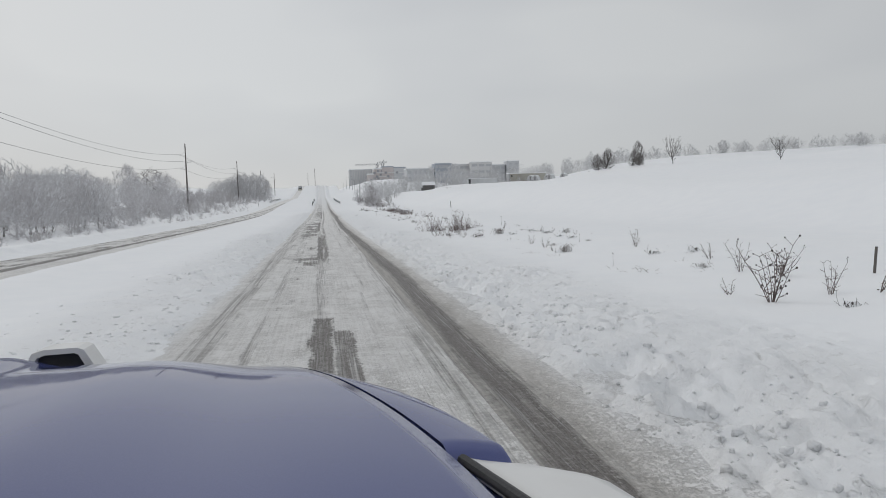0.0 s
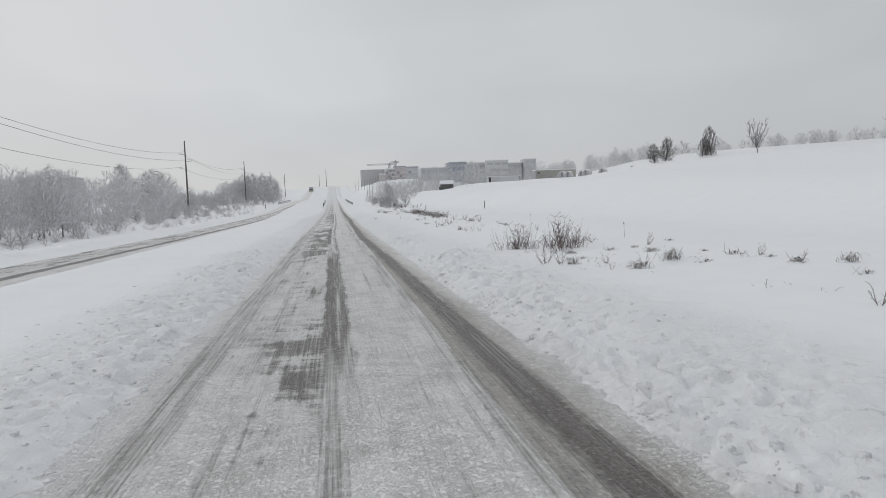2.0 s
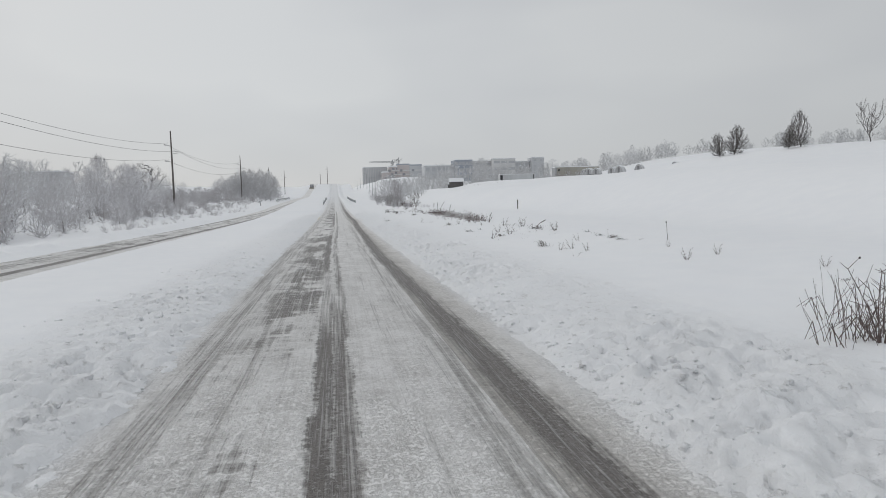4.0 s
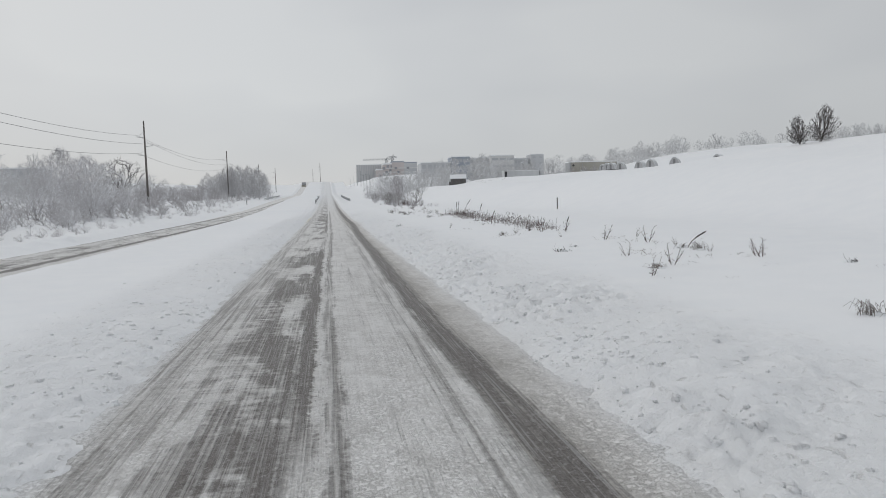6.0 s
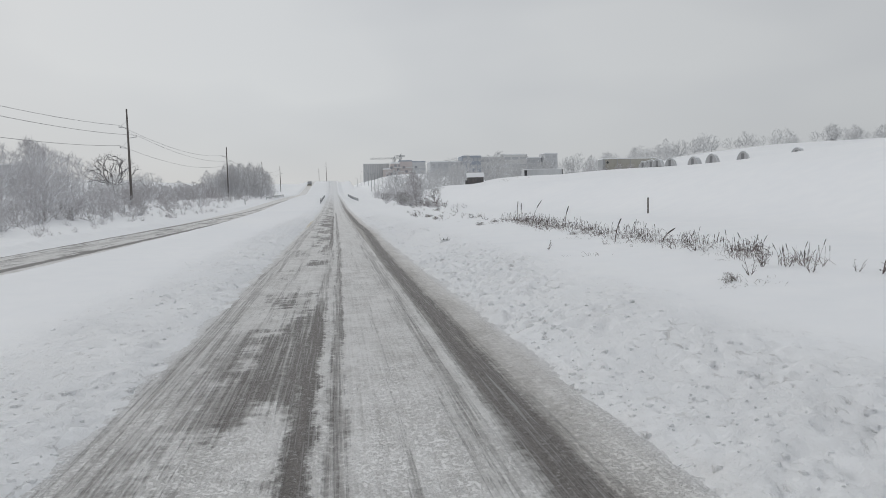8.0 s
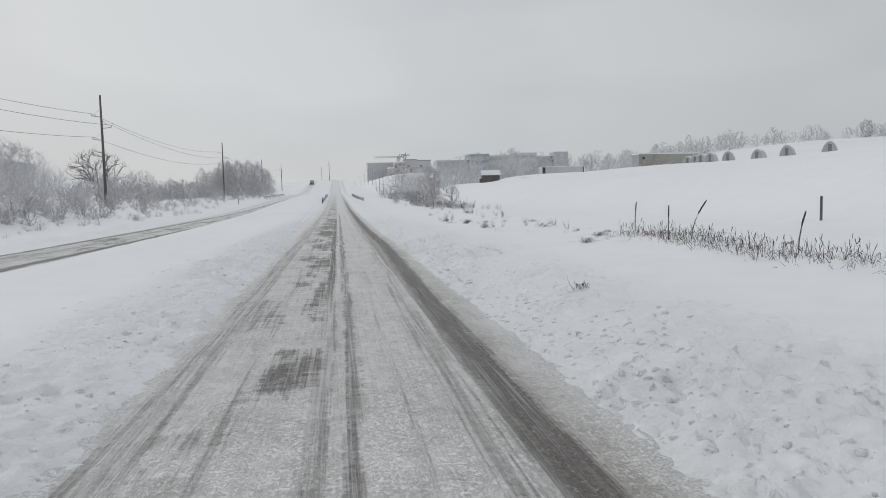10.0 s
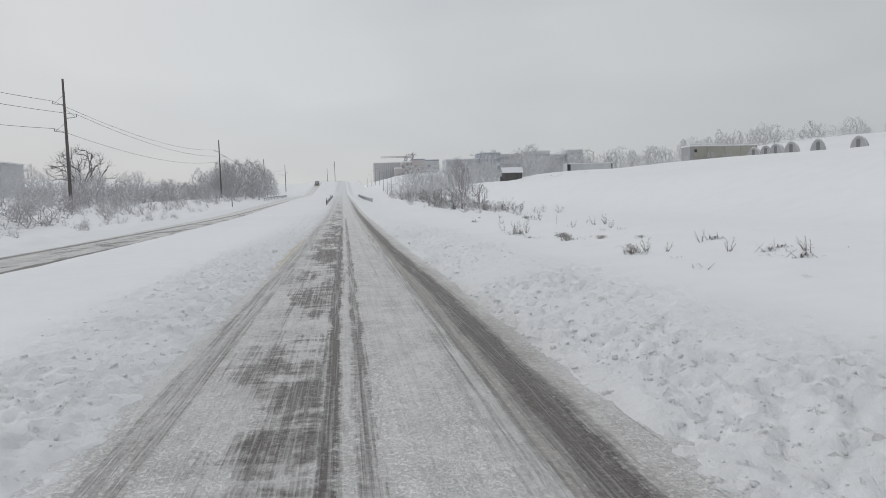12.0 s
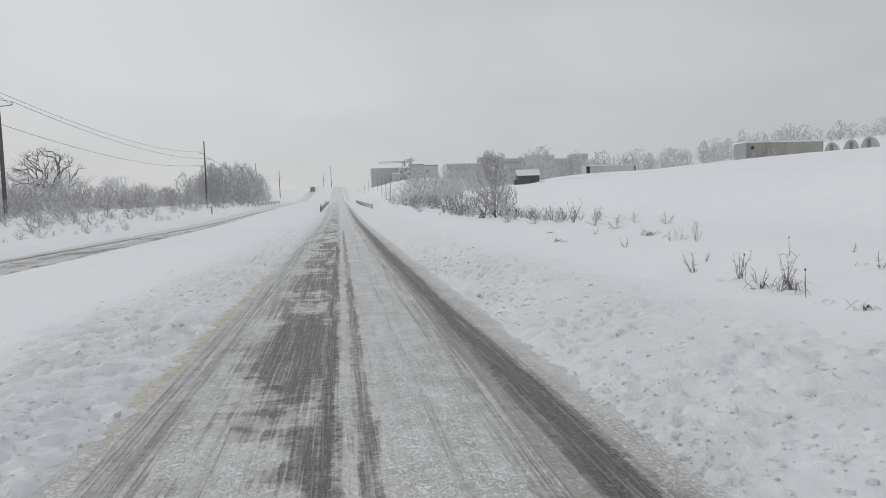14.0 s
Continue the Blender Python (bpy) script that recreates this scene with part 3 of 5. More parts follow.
def snow_chunks(name, lo, hi, count, seed, centre):
    """Loose crumbs and clods of ploughed snow, thickest near the carriageway."""
    rs = np.random.RandomState(seed)
    y = rs.uniform(0, 118, count)
    x = np.clip(centre + (hi - lo) * 0.42 * np.abs(rs.normal(0, 1, count)) * (1 if hi > 0 else -1), lo, hi)
    keep = rough_field(x, y, 1.6, 2, 41) + rs.uniform(-0.6, 0.6, count) > 0.05
    x, y = x[keep], y[keep]
    n = len(x)
    r = 0.008 + 0.034 * rs.uniform(0, 1, n) ** 4
    corner = np.array([(-1, -1, -1), (1, -1, -1), (1, 1, -1), (-1, 1, -1), (-1, -1, 1), (1, -1, 1), (1, 1, 1), (-1, 1, 1)], float)
    v = corner[None] * rs.uniform(0.55, 1.1, (n, 8, 3)) * np.array([1, 1, 0.75])
    a = rs.uniform(0, 6.28, n)[:, None]
    vx = v[..., 0] * np.cos(a) - v[..., 1] * np.sin(a)
    vy = v[..., 0] * np.sin(a) + v[..., 1] * np.cos(a)
    z = ground_height(x, y) - r * 0.2
    co = np.stack([vx * r[:, None] + x[:, None], vy * r[:, None] + y[:, None], v[..., 2] * r[:, None] + z[:, None]], -1).reshape(-1, 3)
    faces = np.array([(0, 3, 2, 1), (4, 5, 6, 7), (0, 1, 5, 4), (1, 2, 6, 5), (2, 3, 7, 6), (3, 0, 4, 7)])
    quads = (faces[None] + 8 * np.arange(n)[:, None, None]).reshape(-1, 4)
    me = bpy.data.meshes.new(name)
    me.from_pydata(co.tolist(), [], quads.tolist())
    me.materials.append(SNOW)
    me.polygons.foreach_set("use_smooth", [True] * len(me.polygons))
    return tagged(new(name, me), "loose clods of ploughed snow along the road edge", "snow", kind="stuff")


snow_chunks("snow_clods", 2.0, 4.0, 16000, 61, 2.15)
snow_chunks("snow_clods", -4.6, -1.85, 9000, 62, -1.95)
# ---- trees ----
PROFILES = {
    "round": lambda u: math.sqrt(max(0.0, 1 - (1.8 * u - 0.8) ** 2)) if u > 0.1 else 0.45,
    "egg": lambda u: 0.45 + 0.55 * math.sin(math.pi * u ** 0.8) if u < 0.93 else 0.4,
    "fan": lambda u: 0.10 + 0.9 * u,
}


def bushy(rng, height, wide, base, count, twig, ends=2, profile="round", bole=0.0, direct=0.35, lean=0.1, thick=1.0):
    """A bare tree whose crown fills a lumpy outline: every new twig tip joins the nearest limb, and limbs thicken by what they carry."""
    shape_of = PROFILES[profile]
    lumps = [(rng.uniform(0, 6.28), rng.uniform(0, 6.28), rng.randint(2, 4)) for _ in range(3)]
    top = Vector((rng.uniform(-lean, lean) * height, rng.uniform(-lean, lean) * height, 0))
    nodes, parent, path = [Vector((0, 0, -0.12))], [-1], [0.0]
    stem = max(bole, 0.12 * height)
    for k in range(1, 4):
        nodes.append(Vector((0, 0, stem * k / 3)) + top * (stem / height * k / 3) + Vector((rng.uniform(-1, 1), rng.uniform(-1, 1), 0)) * 0.012 * height)
        parent.append(k - 1)
        path.append(path[-1] + stem / 3)
    tips = []
    while len(tips) < count:
        u, a, q = rng.random(), rng.uniform(0, 6.28), math.sqrt(rng.random())
        edge = 1 + 0.16 * sum(math.sin(n * a + p + 3 * u * (n - 1)) * math.sin(5 * u + o) for p, o, n in lumps)
        r = 0.5 * wide * shape_of(u) * edge * q
        tips.append(Vector((r * math.cos(a), r * math.sin(a), base + (height - base) * u * (1 - 0.12 * q * q))) + top * u)
    tips.sort(key=lambda p: (p - nodes[3]).length * rng.uniform(0.8, 1.2))
    co = np.zeros((4 + 2 * count, 3))
    pl = np.zeros(4 + 2 * count)
    co[:4], pl[:4] = [tuple(n) for n in nodes], path
    way = np.tile((0.0, 0.0, 1.0), (4 + 2 * count, 1))
    m = 4
    for p in tips:
        d = np.sqrt(((co[2:m] - np.array(p)) ** 2).sum(1))
        up = np.maximum(0, co[2:m, 2] - p.z)
        along = ((np.array(p) - co[2:m]) * way[2:m]).sum(1) / np.maximum(d, 1e-6)
        i = 2 + int(np.argmin(d * (1 + 0.6 * (1 - along)) + direct * pl[2:m] + 1.2 * up))
        a = Vector(co[i])
        gap = (p - a).length
        mid = a.lerp(p, 0.5) + Vector((rng.uniform(-1, 1), rng.uniform(-1, 1), rng.uniform(-0.9, 0.5))) * 0.12 * gap
        for q, par in ((mid, i), (p, m)):
            co[m], pl[m], way[m] = q, pl[par] + gap / 2, (q - Vector(co[par])).normalized()
            parent.append(par)
            m += 1
    load = [1.0] * m
    for k in range(m - 1, 0, -1):
        load[parent[k]] += load[k]
    rad = [min(twig * thick * w ** 0.30 if w > 2 else twig, 0.022 * height) for w in load]
    trunk, crown = Shape(), Shape()
    trunk.tube([co[k] for k in range(4)], [rad[0] * 1.35, rad[1], rad[2], rad[3]], 7)
    for k in range(4, m):
        j = parent[k]
        crown.tube([co[j], co[k]], [min(rad[j], rad[k] * 1.5), rad[k]], 4 if load[k] > 25 else 3, False)
        if (k - 4) % 2:
            out = (Vector(co[k]) - Vector(co[j])).normalized()
            size = 0.075 * height ** 0.5 * wide ** 0.5
            for _ in range(ends):
                w = (out + Vector((rng.uniform(-1, 1), rng.uniform(-1, 1), rng.uniform(-0.5, 0.9))) * 1.1).normalized()
                a = Vector(co[j]).lerp(Vector(co[k]), rng.uniform(0.2, 1))
                crown.tube([a, a + w * size * rng.uniform(0.6, 1.5)], [twig, twig * 0.7], 3, False)
    return trunk, crown


def tree_kind(name, label, seed, twig_mat, bark_mat, group="", way=bushy, **kw):
    rng = random.Random(seed)
    trunk, crown = way(rng, **kw)
    t = thing(name, (0, 0, -300), label, "tree" if "tree" in name else "shrub", group)
    part("trunk", trunk, bark_mat, t)
    part("crown", crown, twig_mat, t)
    return t


def thicket(name, label, kinds, places, mat=None, category="trees"):
    """Far trees too many to tell apart, as one mesh; places: x, y, scale, turn."""
    vs, fs, base = [], [], 0
    for k, (x, y, size, turn) in enumerate(places):
        trunk, crown = kinds[k % len(kinds)]
        c, d, z = math.cos(turn) * size, math.sin(turn) * size, land_z(x, y) - 0.05
        for sh in (trunk, crown):
            a = np.array([tuple(v) for v in sh.v])
            vs.append(np.stack([a[:, 0] * c - a[:, 1] * d + x, a[:, 0] * d + a[:, 1] * c + y, a[:, 2] * size + z], 1))
            fs += [tuple(i + base for i in f) for f in sh.f]
            base += len(a)
    me = bpy.data.meshes.new(name)
    me.from_pydata(np.concatenate(vs).tolist(), [], fs)
    me.materials.append(mat or HAZED_FROST)
    return tagged(new(name, me), label, category, kind="stuff")


used = set()


def plant(kind, x, y, scale=1.0, turn=None, sink=0.05, label=""):
    turn = RNG.uniform(0, 360) if turn is None else turn
    m = pose(x, y, land_z(x, y) - sink, 0, 0, turn)
    if kind.name not in used:
        used.add(kind.name)
        ob = kind
        ob.matrix_basis = m
    else:
        ob = copy_thing(kind, m)
    ob.scale = (scale, scale, scale * RNG.uniform(0.92, 1.08))
    if label:
        tagged(ob, label)
    return ob


RNG = random.Random(7)
WOOD = "roadside wood"
LBL = "frosted bare deciduous tree in a roadside wood"
woods = [tree_kind("tree", LBL, 10 + k, TWIG, BARK, WOOD, height=7.0, wide=w, base=b, count=350, twig=0.0125, ends=3, bole=h)
         for k, (w, b, h) in enumerate(((5.6, 1.0, 1.3), (6.6, 0.8, 1.0), (4.8, 0.7, 1.6), (7.2, 0.9, 0.8)))]
back_woods = [tree_kind("tree", LBL, 20 + k, HAZED_FROST, BARK, WOOD, height=7.0, wide=w, base=b, count=125, twig=0.020, ends=2, bole=h)
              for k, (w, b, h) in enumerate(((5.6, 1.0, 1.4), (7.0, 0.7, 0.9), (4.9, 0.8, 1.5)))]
tussock = [tree_kind("shrub", "snow-clogged dry tussock on the verge", 50 + k, TWIG, TWIG, WOOD, height=0.5, wide=w, base=0.02, count=22, twig=0.006, ends=2, bole=0.04, direct=0.9) for k, w in enumerate((0.7, 0.95))]
scrub = [tree_kind("shrub", "snow-laden bare shrub at the wood's edge", 40 + k, TWIG, TWIG, WOOD, height=2.4, wide=w, base=0.1, count=85, twig=0.011, ends=2, bole=0.1, direct=0.6) for k, w in enumerate((2.6, 3.2, 2.2))]


def wood_row(lo, hi, west, east, count, tall, kinds):
    for k in range(count):
        y = lo + (hi - lo) * (k + RNG.random()) / count
        x = RNG.uniform(west, east)
        plant(kinds[RNG.randrange(len(kinds))], x, y, RNG.uniform(*tall))


wood_row(26, 86, -28, -21.5, 34, (0.58, 0.86), woods)
wood_row(30, 84, -37, -28, 30, (0.75, 1.02), back_woods)
wood_row(30, 160, -62, -37, 46, (1.0, 1.3), back_woods)
wood_row(78, 104, -36, -28, 9, (0.65, 0.95), back_woods)
wood_row(26, 88, -22.5, -18.8, 36, (0.45, 0.95), scrub)
for x, y, k in ((-24.6, 116, 0.92), (-27, 121, 1.02), (-26.5, 129, 0.98), (-30.5, 136, 1.05), (-29.5, 115, 0.9), (-31.5, 124, 1.0), (-32, 109, 0.85), (-22.0, 101, 0.42), (-20.5, 98, 0.36), (-29, 101, 0.6)):
    plant(woods[int(y) % 4], x, y, k)
wood_row(96, 132, -32, -21.5, 26, (0.5, 1.0), scrub)
low_shapes = [bushy(random.Random(50 + k), height=0.5, wide=w, base=0.02, count=22, twig=0.006, ends=2, bole=0.04, direct=0.9) for k, w in enumerate((0.7, 0.95))]
thicket("verge_tussocks", "snow-clogged dry tussocks scattered on the west verge", low_shapes,
        [(RNG.uniform(-26.5, -17.5), RNG.uniform(84, 190), RNG.uniform(0.5, 1.5), RNG.uniform(0, 6.28)) for k in range(110)], TWIG, "grass")
wood_row(140, 250, -60, -38, 26, (0.55, 0.8), back_woods)
wood_row(136, 262, -38, -28, 62, (0.6, 1.4), scrub)

# the third kind wears the haze-paled twigs and stands farthest off
tall_wood = [tree_kind("tree", LBL, 25 + k, (GREY_TWIG, GREY_TWIG, HAZED_FROST)[k], TWIG, WOOD, height=9.5, wide=w, base=0.5, count=210, twig=0.023, ends=2, bole=1.5) for k, w in enumerate((7.5, 6.2, 8.6))]
for k in range(64):  # the far wood stands along the bend
    y = 252 + 160 * ((k + RNG.random()) / 64) ** 1.3
    west, east = -35 - 0.20 * (y - 252), -20.5 - 0.03 * (y - 252)
    plant(tall_wood[2 if y > 335 else k % 2], RNG.uniform(west, east), y, RNG.choice((0.5, 0.7, 0.85, 1.0, 1.08)) * (1.12 if 285 < y < 305 else 1.0))
wood_row(250, 330, -28, -21, 22, (0.8, 1.4), scrub)
brush = [tree_kind("shrub", "grey-brown brush thicket dusted with snow", 45 + k, BRUSH, BRUSH, "brush on the bank", height=3.6, wide=w, base=0.05, count=120, twig=0.014, ends=2, bole=0.2, direct=0.55) for k, w in enumerate((4.2, 5.0, 3.4))]
wood_row(168, 250, -44, -27, 60, (0.6, 1.1), brush)
wood_row(112, 170, -37, -25.5, 40, (0.3, 0.6), brush)
bank_shapes = [bushy(random.Random(65 + k), height=1.3, wide=w, base=0.02, count=38, twig=0.009, ends=2, bole=0.08, direct=0.7) for k, w in enumerate((1.6, 2.1))]
thicket("bank_brush", "low brown brush clogged with snow along the bank", bank_shapes,
        [(RNG.uniform(-31, -20.5), RNG.uniform(86, 245), RNG.uniform(0.5, 1.25), RNG.uniform(0, 6.28)) for k in range(190)], BRUSH, "brush")
crooked = tree_kind("tree", "tall frosted tree with a spire-like crown in the wood", 78, TWIG, BARK, height=8.6, wide=5.6, base=1.0, count=620, twig=0.013, ends=4, profile="egg", bole=2.0)
plant(crooked, -39.3, 151, 1.0, 40)
OAK_BARK = simple("dark_oak_bark", (0.13, 0.12, 0.12), (0.27, 0.26, 0.26), 3, snow=0.3)
oak = tree_kind("tree", "spreading bare oak with snow-lined limbs behind the power line", 77, OAK_BARK, OAK_BARK, height=8.2, wide=10.5, base=2.4, count=300, twig=0.016, ends=2, bole=2.2, direct=0.22, thick=2.0)
plant(oak, -51.8, 226.3, 1.28, 20)
wood_row(22, 30, -33, -24, 6, (0.6, 0.9), back_woods)

# trees and bushes on and behind the field's crest
HILL = "field crest trees"
dark_tree = tree_kind("tree", "dark bare upright tree on the snowy field crest", 81, DARK_TWIG, DARK_TWIG, HILL, height=3.1, wide=1.75, base=0.15, count=420, twig=0.006, ends=3, profile="egg", bole=0.35, direct=0.7)
dark_bush = tree_kind("shrub", "dense dark bare bush on the snowy field crest", 82, DARK_TWIG, DARK_TWIG, HILL, height=2.3, wide=2.0, base=0.05, count=420, twig=0.006, ends=3, profile="egg", bole=0.2, direct=0.9)
fan_tree = tree_kind("tree", "wind-swept fan-shaped bare tree on the field crest", 83, DARK_TWIG, DARK_TWIG, HILL, height=3.6, wide=3.3, base=0.5, count=95, twig=0.008, ends=3, profile="fan", bole=0.5, direct=0.8, lean=0.03)
plant(dark_tree, 38.7, 78.6, 1.05, 10)
plant(dark_tree, 38.3, 79.6, 0.72, 130)
plant(dark_bush, 38.1, 87.2, 1.15, 40)
plant(dark_bush, 37.9, 89.4, 0.95, 200)
plant(fan_tree, 39.5, 72.0, 0.92, 75)
plant(fan_tree, 47.0, 63.6, 0.8, 160)
plant(dark_bush, 40.5, 82.5, 0.75, 90)
far_shapes = [bushy(random.Random(90 + k), height=5.2, wide=w, base=0.2, count=110, twig=0.026, ends=2, bole=0.6) for k, w in enumerate((4.8, 6.4, 5.4))]
thicket("hedgerow", "frosted far hedgerow trees beyond the snowy field", far_shapes,
        [(106 + 148 * u / 84 + RNG.uniform(-7, 7), 262 - 6 * u / 84 + RNG.uniform(-7, 7), RNG.uniform(0.45, 1.15), RNG.uniform(0, 6.28)) for u in range(84)])

# belt of trees between the field and the town
belt_shapes = [bushy(random.Random(60 + k), height=7.0, wide=w, base=0.3, count=150, twig=0.023, ends=2, bole=1.2) for k, w in enumerate((5.4, 7.0, 4.6))]
belt = []
for k in range(85):
    u = (k + RNG.random()) / 85
    tall = float(curve(u, (0, 0.65), (0.12, 0.78), (0.28, 1.0), (0.45, 0.85), (0.7, 0.62), (1, 0.5)))
    belt.append((16 + 108 * u, RNG.uniform(240, 300) + 20 * u, RNG.uniform(1.25, 1.9) * tall, RNG.uniform(0, 6.28)))
thicket("far_wood", "frosted wood standing behind the roadside trees", belt_shapes,
        [(RNG.uniform(-112, -60), RNG.uniform(50, 330), RNG.uniform(1.1, 1.5), RNG.uniform(0, 6.28)) for k in range(40)])
thicket("tree_belt", "frosted bare tree belt between the field and the town", belt_shapes, belt)
wood_row(175, 245, 10.5, 17, 22, (0.6, 1.2), scrub)
wood_row(185, 216, 14, 23, 9, (0.45, 0.68), back_woods)
wood_row(222, 300, 14, 34, 18, (0.45, 0.68), back_woods)
wood_row(163, 170, 43.5, 46.3, 5, (0.35, 0.6), scrub)
plant(scrub[0], 48.5, 164.5, 0.6)
plant(scrub[1], 50.5, 164.2, 0.5)
for x, y, k in ((49.3, 164.8, 0.34), (51.2, 164.6, 0.40), (52.4, 164.3, 0.3), (46.6, 165.6, 0.34)):
    plant(brush[int(10 * x) % 3], x, y, k)
bent_tree = tree_kind("tree", "dark leaning tree with snow-bent boughs by the hedge", 95, TWIG, DARK_TWIG, height=4.6, wide=4.4, base=0.9, count=220, twig=0.013, ends=3, bole=1.4, lean=0.3)
plant(bent_tree, 15.6, 190, 0.95, 30)
hedge_tree = tree_kind("tree", "slender rimed birch-like tree in a roadside hedge", 96, BRUSH, DARK_TWIG, height=4.3, wide=2.7, base=0.5, count=420, twig=0.010, ends=3, profile="egg", bole=0.8, direct=0.6)
plant(hedge_tree, 10.1, 137.0, 1.0, 15)
wood_row(116, 160, 8.6, 13, 34, (0.6, 1.6), tussock)
wood_row(128, 178, 8.5, 12.5, 12, (0.3, 0.6), scrub)
hedge_scrub = [tree_kind("shrub", "dark bare scrub clogged with snow in the hedge", 55 + k, BARK, DARK_TWIG, "hedge scrub", height=2.2, wide=w, base=0.1, count=110, twig=0.013, ends=2, bole=0.1, direct=0.6) for k, w in enumerate((2.6, 3.0))]
wood_row(140, 215, 9.8, 15.5, 16, (0.45, 1.0), hedge_scrub)
fir = thing("fir_sapling", (0, 0, -300), "small dark conifer bowed under snow in the hedge", "shrub", "hedge conifers")
needles = Shape()
rf = random.Random(5)
for i in range(70):
    z, a = rf.uniform(0.05, 0.95), rf.uniform(0, 2 * math.pi)
    r = (1 - z) * 0.55 + 0.06
    needles.tube([(0, 0, z), (r * 0.6 * math.cos(a), r * 0.6 * math.sin(a), z + 0.02), (r * math.cos(a), r * math.sin(a), z - 0.14)], [0.05, 0.04, 0.012], 4, False)
part("needles", needles, simple("snowy_conifer_needles", (0.025, 0.032, 0.025), (0.06, 0.07, 0.06), 9, snow=0.25, bump=0), fir)
part("stem", Shape().tube([(0, 0, -0.1), (0.02, 0, 1.05)], [0.05, 0.012], 6), BARK, fir)
fir.matrix_basis = pose(-19.6, 41, land_z(-19.6, 41))
fir.scale = (1.3, 1.3, 1.3)
for x, y, k in ((-19.2, 43, 1.0), (9.6, 139, 0.5)):
    copy_thing(fir, pose(x, y, land_z(x, y), 0, 0, x * 40)).scale = (k, k, k)

# ---- power line ----
def power_pole():
    t = thing("utility_pole", (0, 0, -300), "tall weathered wooden power pole with three stand-off arms", "utility pole", "power line")
    part("pole", Shape().tube([(0, 0, -0.4), (0.01, 0, 7), (0, 0, 14.1)], [0.19, 0.16, 0.11], 10), POLE_WOOD, t, smooth=True)
    for z, s in ((11.45, -1), (10.0, 1), (8.5, -1)):
        arm = part("arm", Shape().tube([(s * 0.08, 0, z - 0.12), (s * 1.15, 0, z)], [0.05, 0.035], 6), STEEL, t)
        part("brace", Shape().tube([(s * 0.1, 0, z + 0.85), (s * 1.05, 0, z + 0.02)], [0.018, 0.018], 5), STEEL, arm)
        part("insulator", Shape().tube([(s * 1.15, 0, z), (s * 1.15, 0, z + 0.06), (s * 1.15, 0, z + 0.07), (s * 1.15, 0, z + 0.28)], [0.035, 0.07, 0.045, 0.04], 8), CERAMIC, arm)
    return t

POLES = [(-29.4, 45), (-29.45, 159.3), (-29.4, 252.5), (-29.2, 346), (-29, 440)]
first = power_pole()
feet = []
for k, (x, y) in enumerate(POLES):
    z = land_z(x, y)
    feet.append(Vector((x, y, z)))
    if k == 0:
        z += 1.5  # this one stands on a knoll
        feet[0].z = z
        first.matrix_basis = pose(x, y, z)
    else:
        copy_thing(first, pose(x, y, z))
for a, b in zip(feet, feet[1:]):
    for s, h in ((-1.15, 11.75), (1.15, 10.3), (-1.15, 8.8)):
        p, q = a + Vector((s, 0, h)), b + Vector((s, 0, h))
        pts = []
        for i in range(25):
            u = i / 24
            pts.append(p.lerp(q, u) - Vector((0, 0, 4 * 2.3 * ((b.y - a.y) / 114) ** 2 * u * (1 - u))))
        ob = new("power_cable", Shape().tube(pts, [0.022] * 25, 5).mesh("power_cable", CABLE))
        tagged(ob, "grey power cable slung between wooden poles", "cable", "power line")

# ---- weeds and stalks along the field's edge ----
WEEDS = "roadside weeds"


def stem(s, rng, p, d, length, r, bend=0.25, n=4):
    pts, q, dd = [Vector(p)], Vector(p), Vector(d).normalized()
    for _ in range(n):
        dd = (dd + Vector((rng.uniform(-1, 1), rng.uniform(-1, 1), rng.uniform(-0.6, 0.3))) * bend).normalized()
        q = q + dd * length / n
        pts.append(q.copy())
    s.tube(pts, [r * (1 - 0.5 * k / n) for k in range(n + 1)], 4, False)
    return pts


def thistle(seed, h, stems=7, heads=0.5):
    rng = random.Random(seed)
    t = thing("weed", (0, 0, -300), "dry branching weed with dark seed heads standing in snow", "weed", WEEDS)
    s, b = Shape(), Shape()
    for k in range(stems):
        a = rng.uniform(0, 2 * math.pi)
        lean = rng.uniform(0.05, 0.6)
        pts = stem(s, rng, (0.02 * math.cos(a), 0.02 * math.sin(a), -0.04), (lean * math.cos(a), lean * math.sin(a), 1), h * rng.uniform(0.55, 1.05), 0.0075, 0.14)
        for p in pts[1:]:
            for _ in range(2):
                w = rng.uniform(0, 2 * math.pi)
                tip = stem(s, rng, p, (math.cos(w), math.sin(w), rng.uniform(0.3, 1.1)), h * rng.uniform(0.08, 0.24), 0.0042, 0.22, 2)[-1]
                if rng.random() < heads:
                    b.ball(tip, rng.uniform(0.007, 0.017), 1.1, 5, 3)
    tagged(part("stalk_bundle", s, STALK, t), kind="stuff")
    if b.v:
        tagged(part("seed_cluster", b, SEED, t), kind="stuff")
    return t


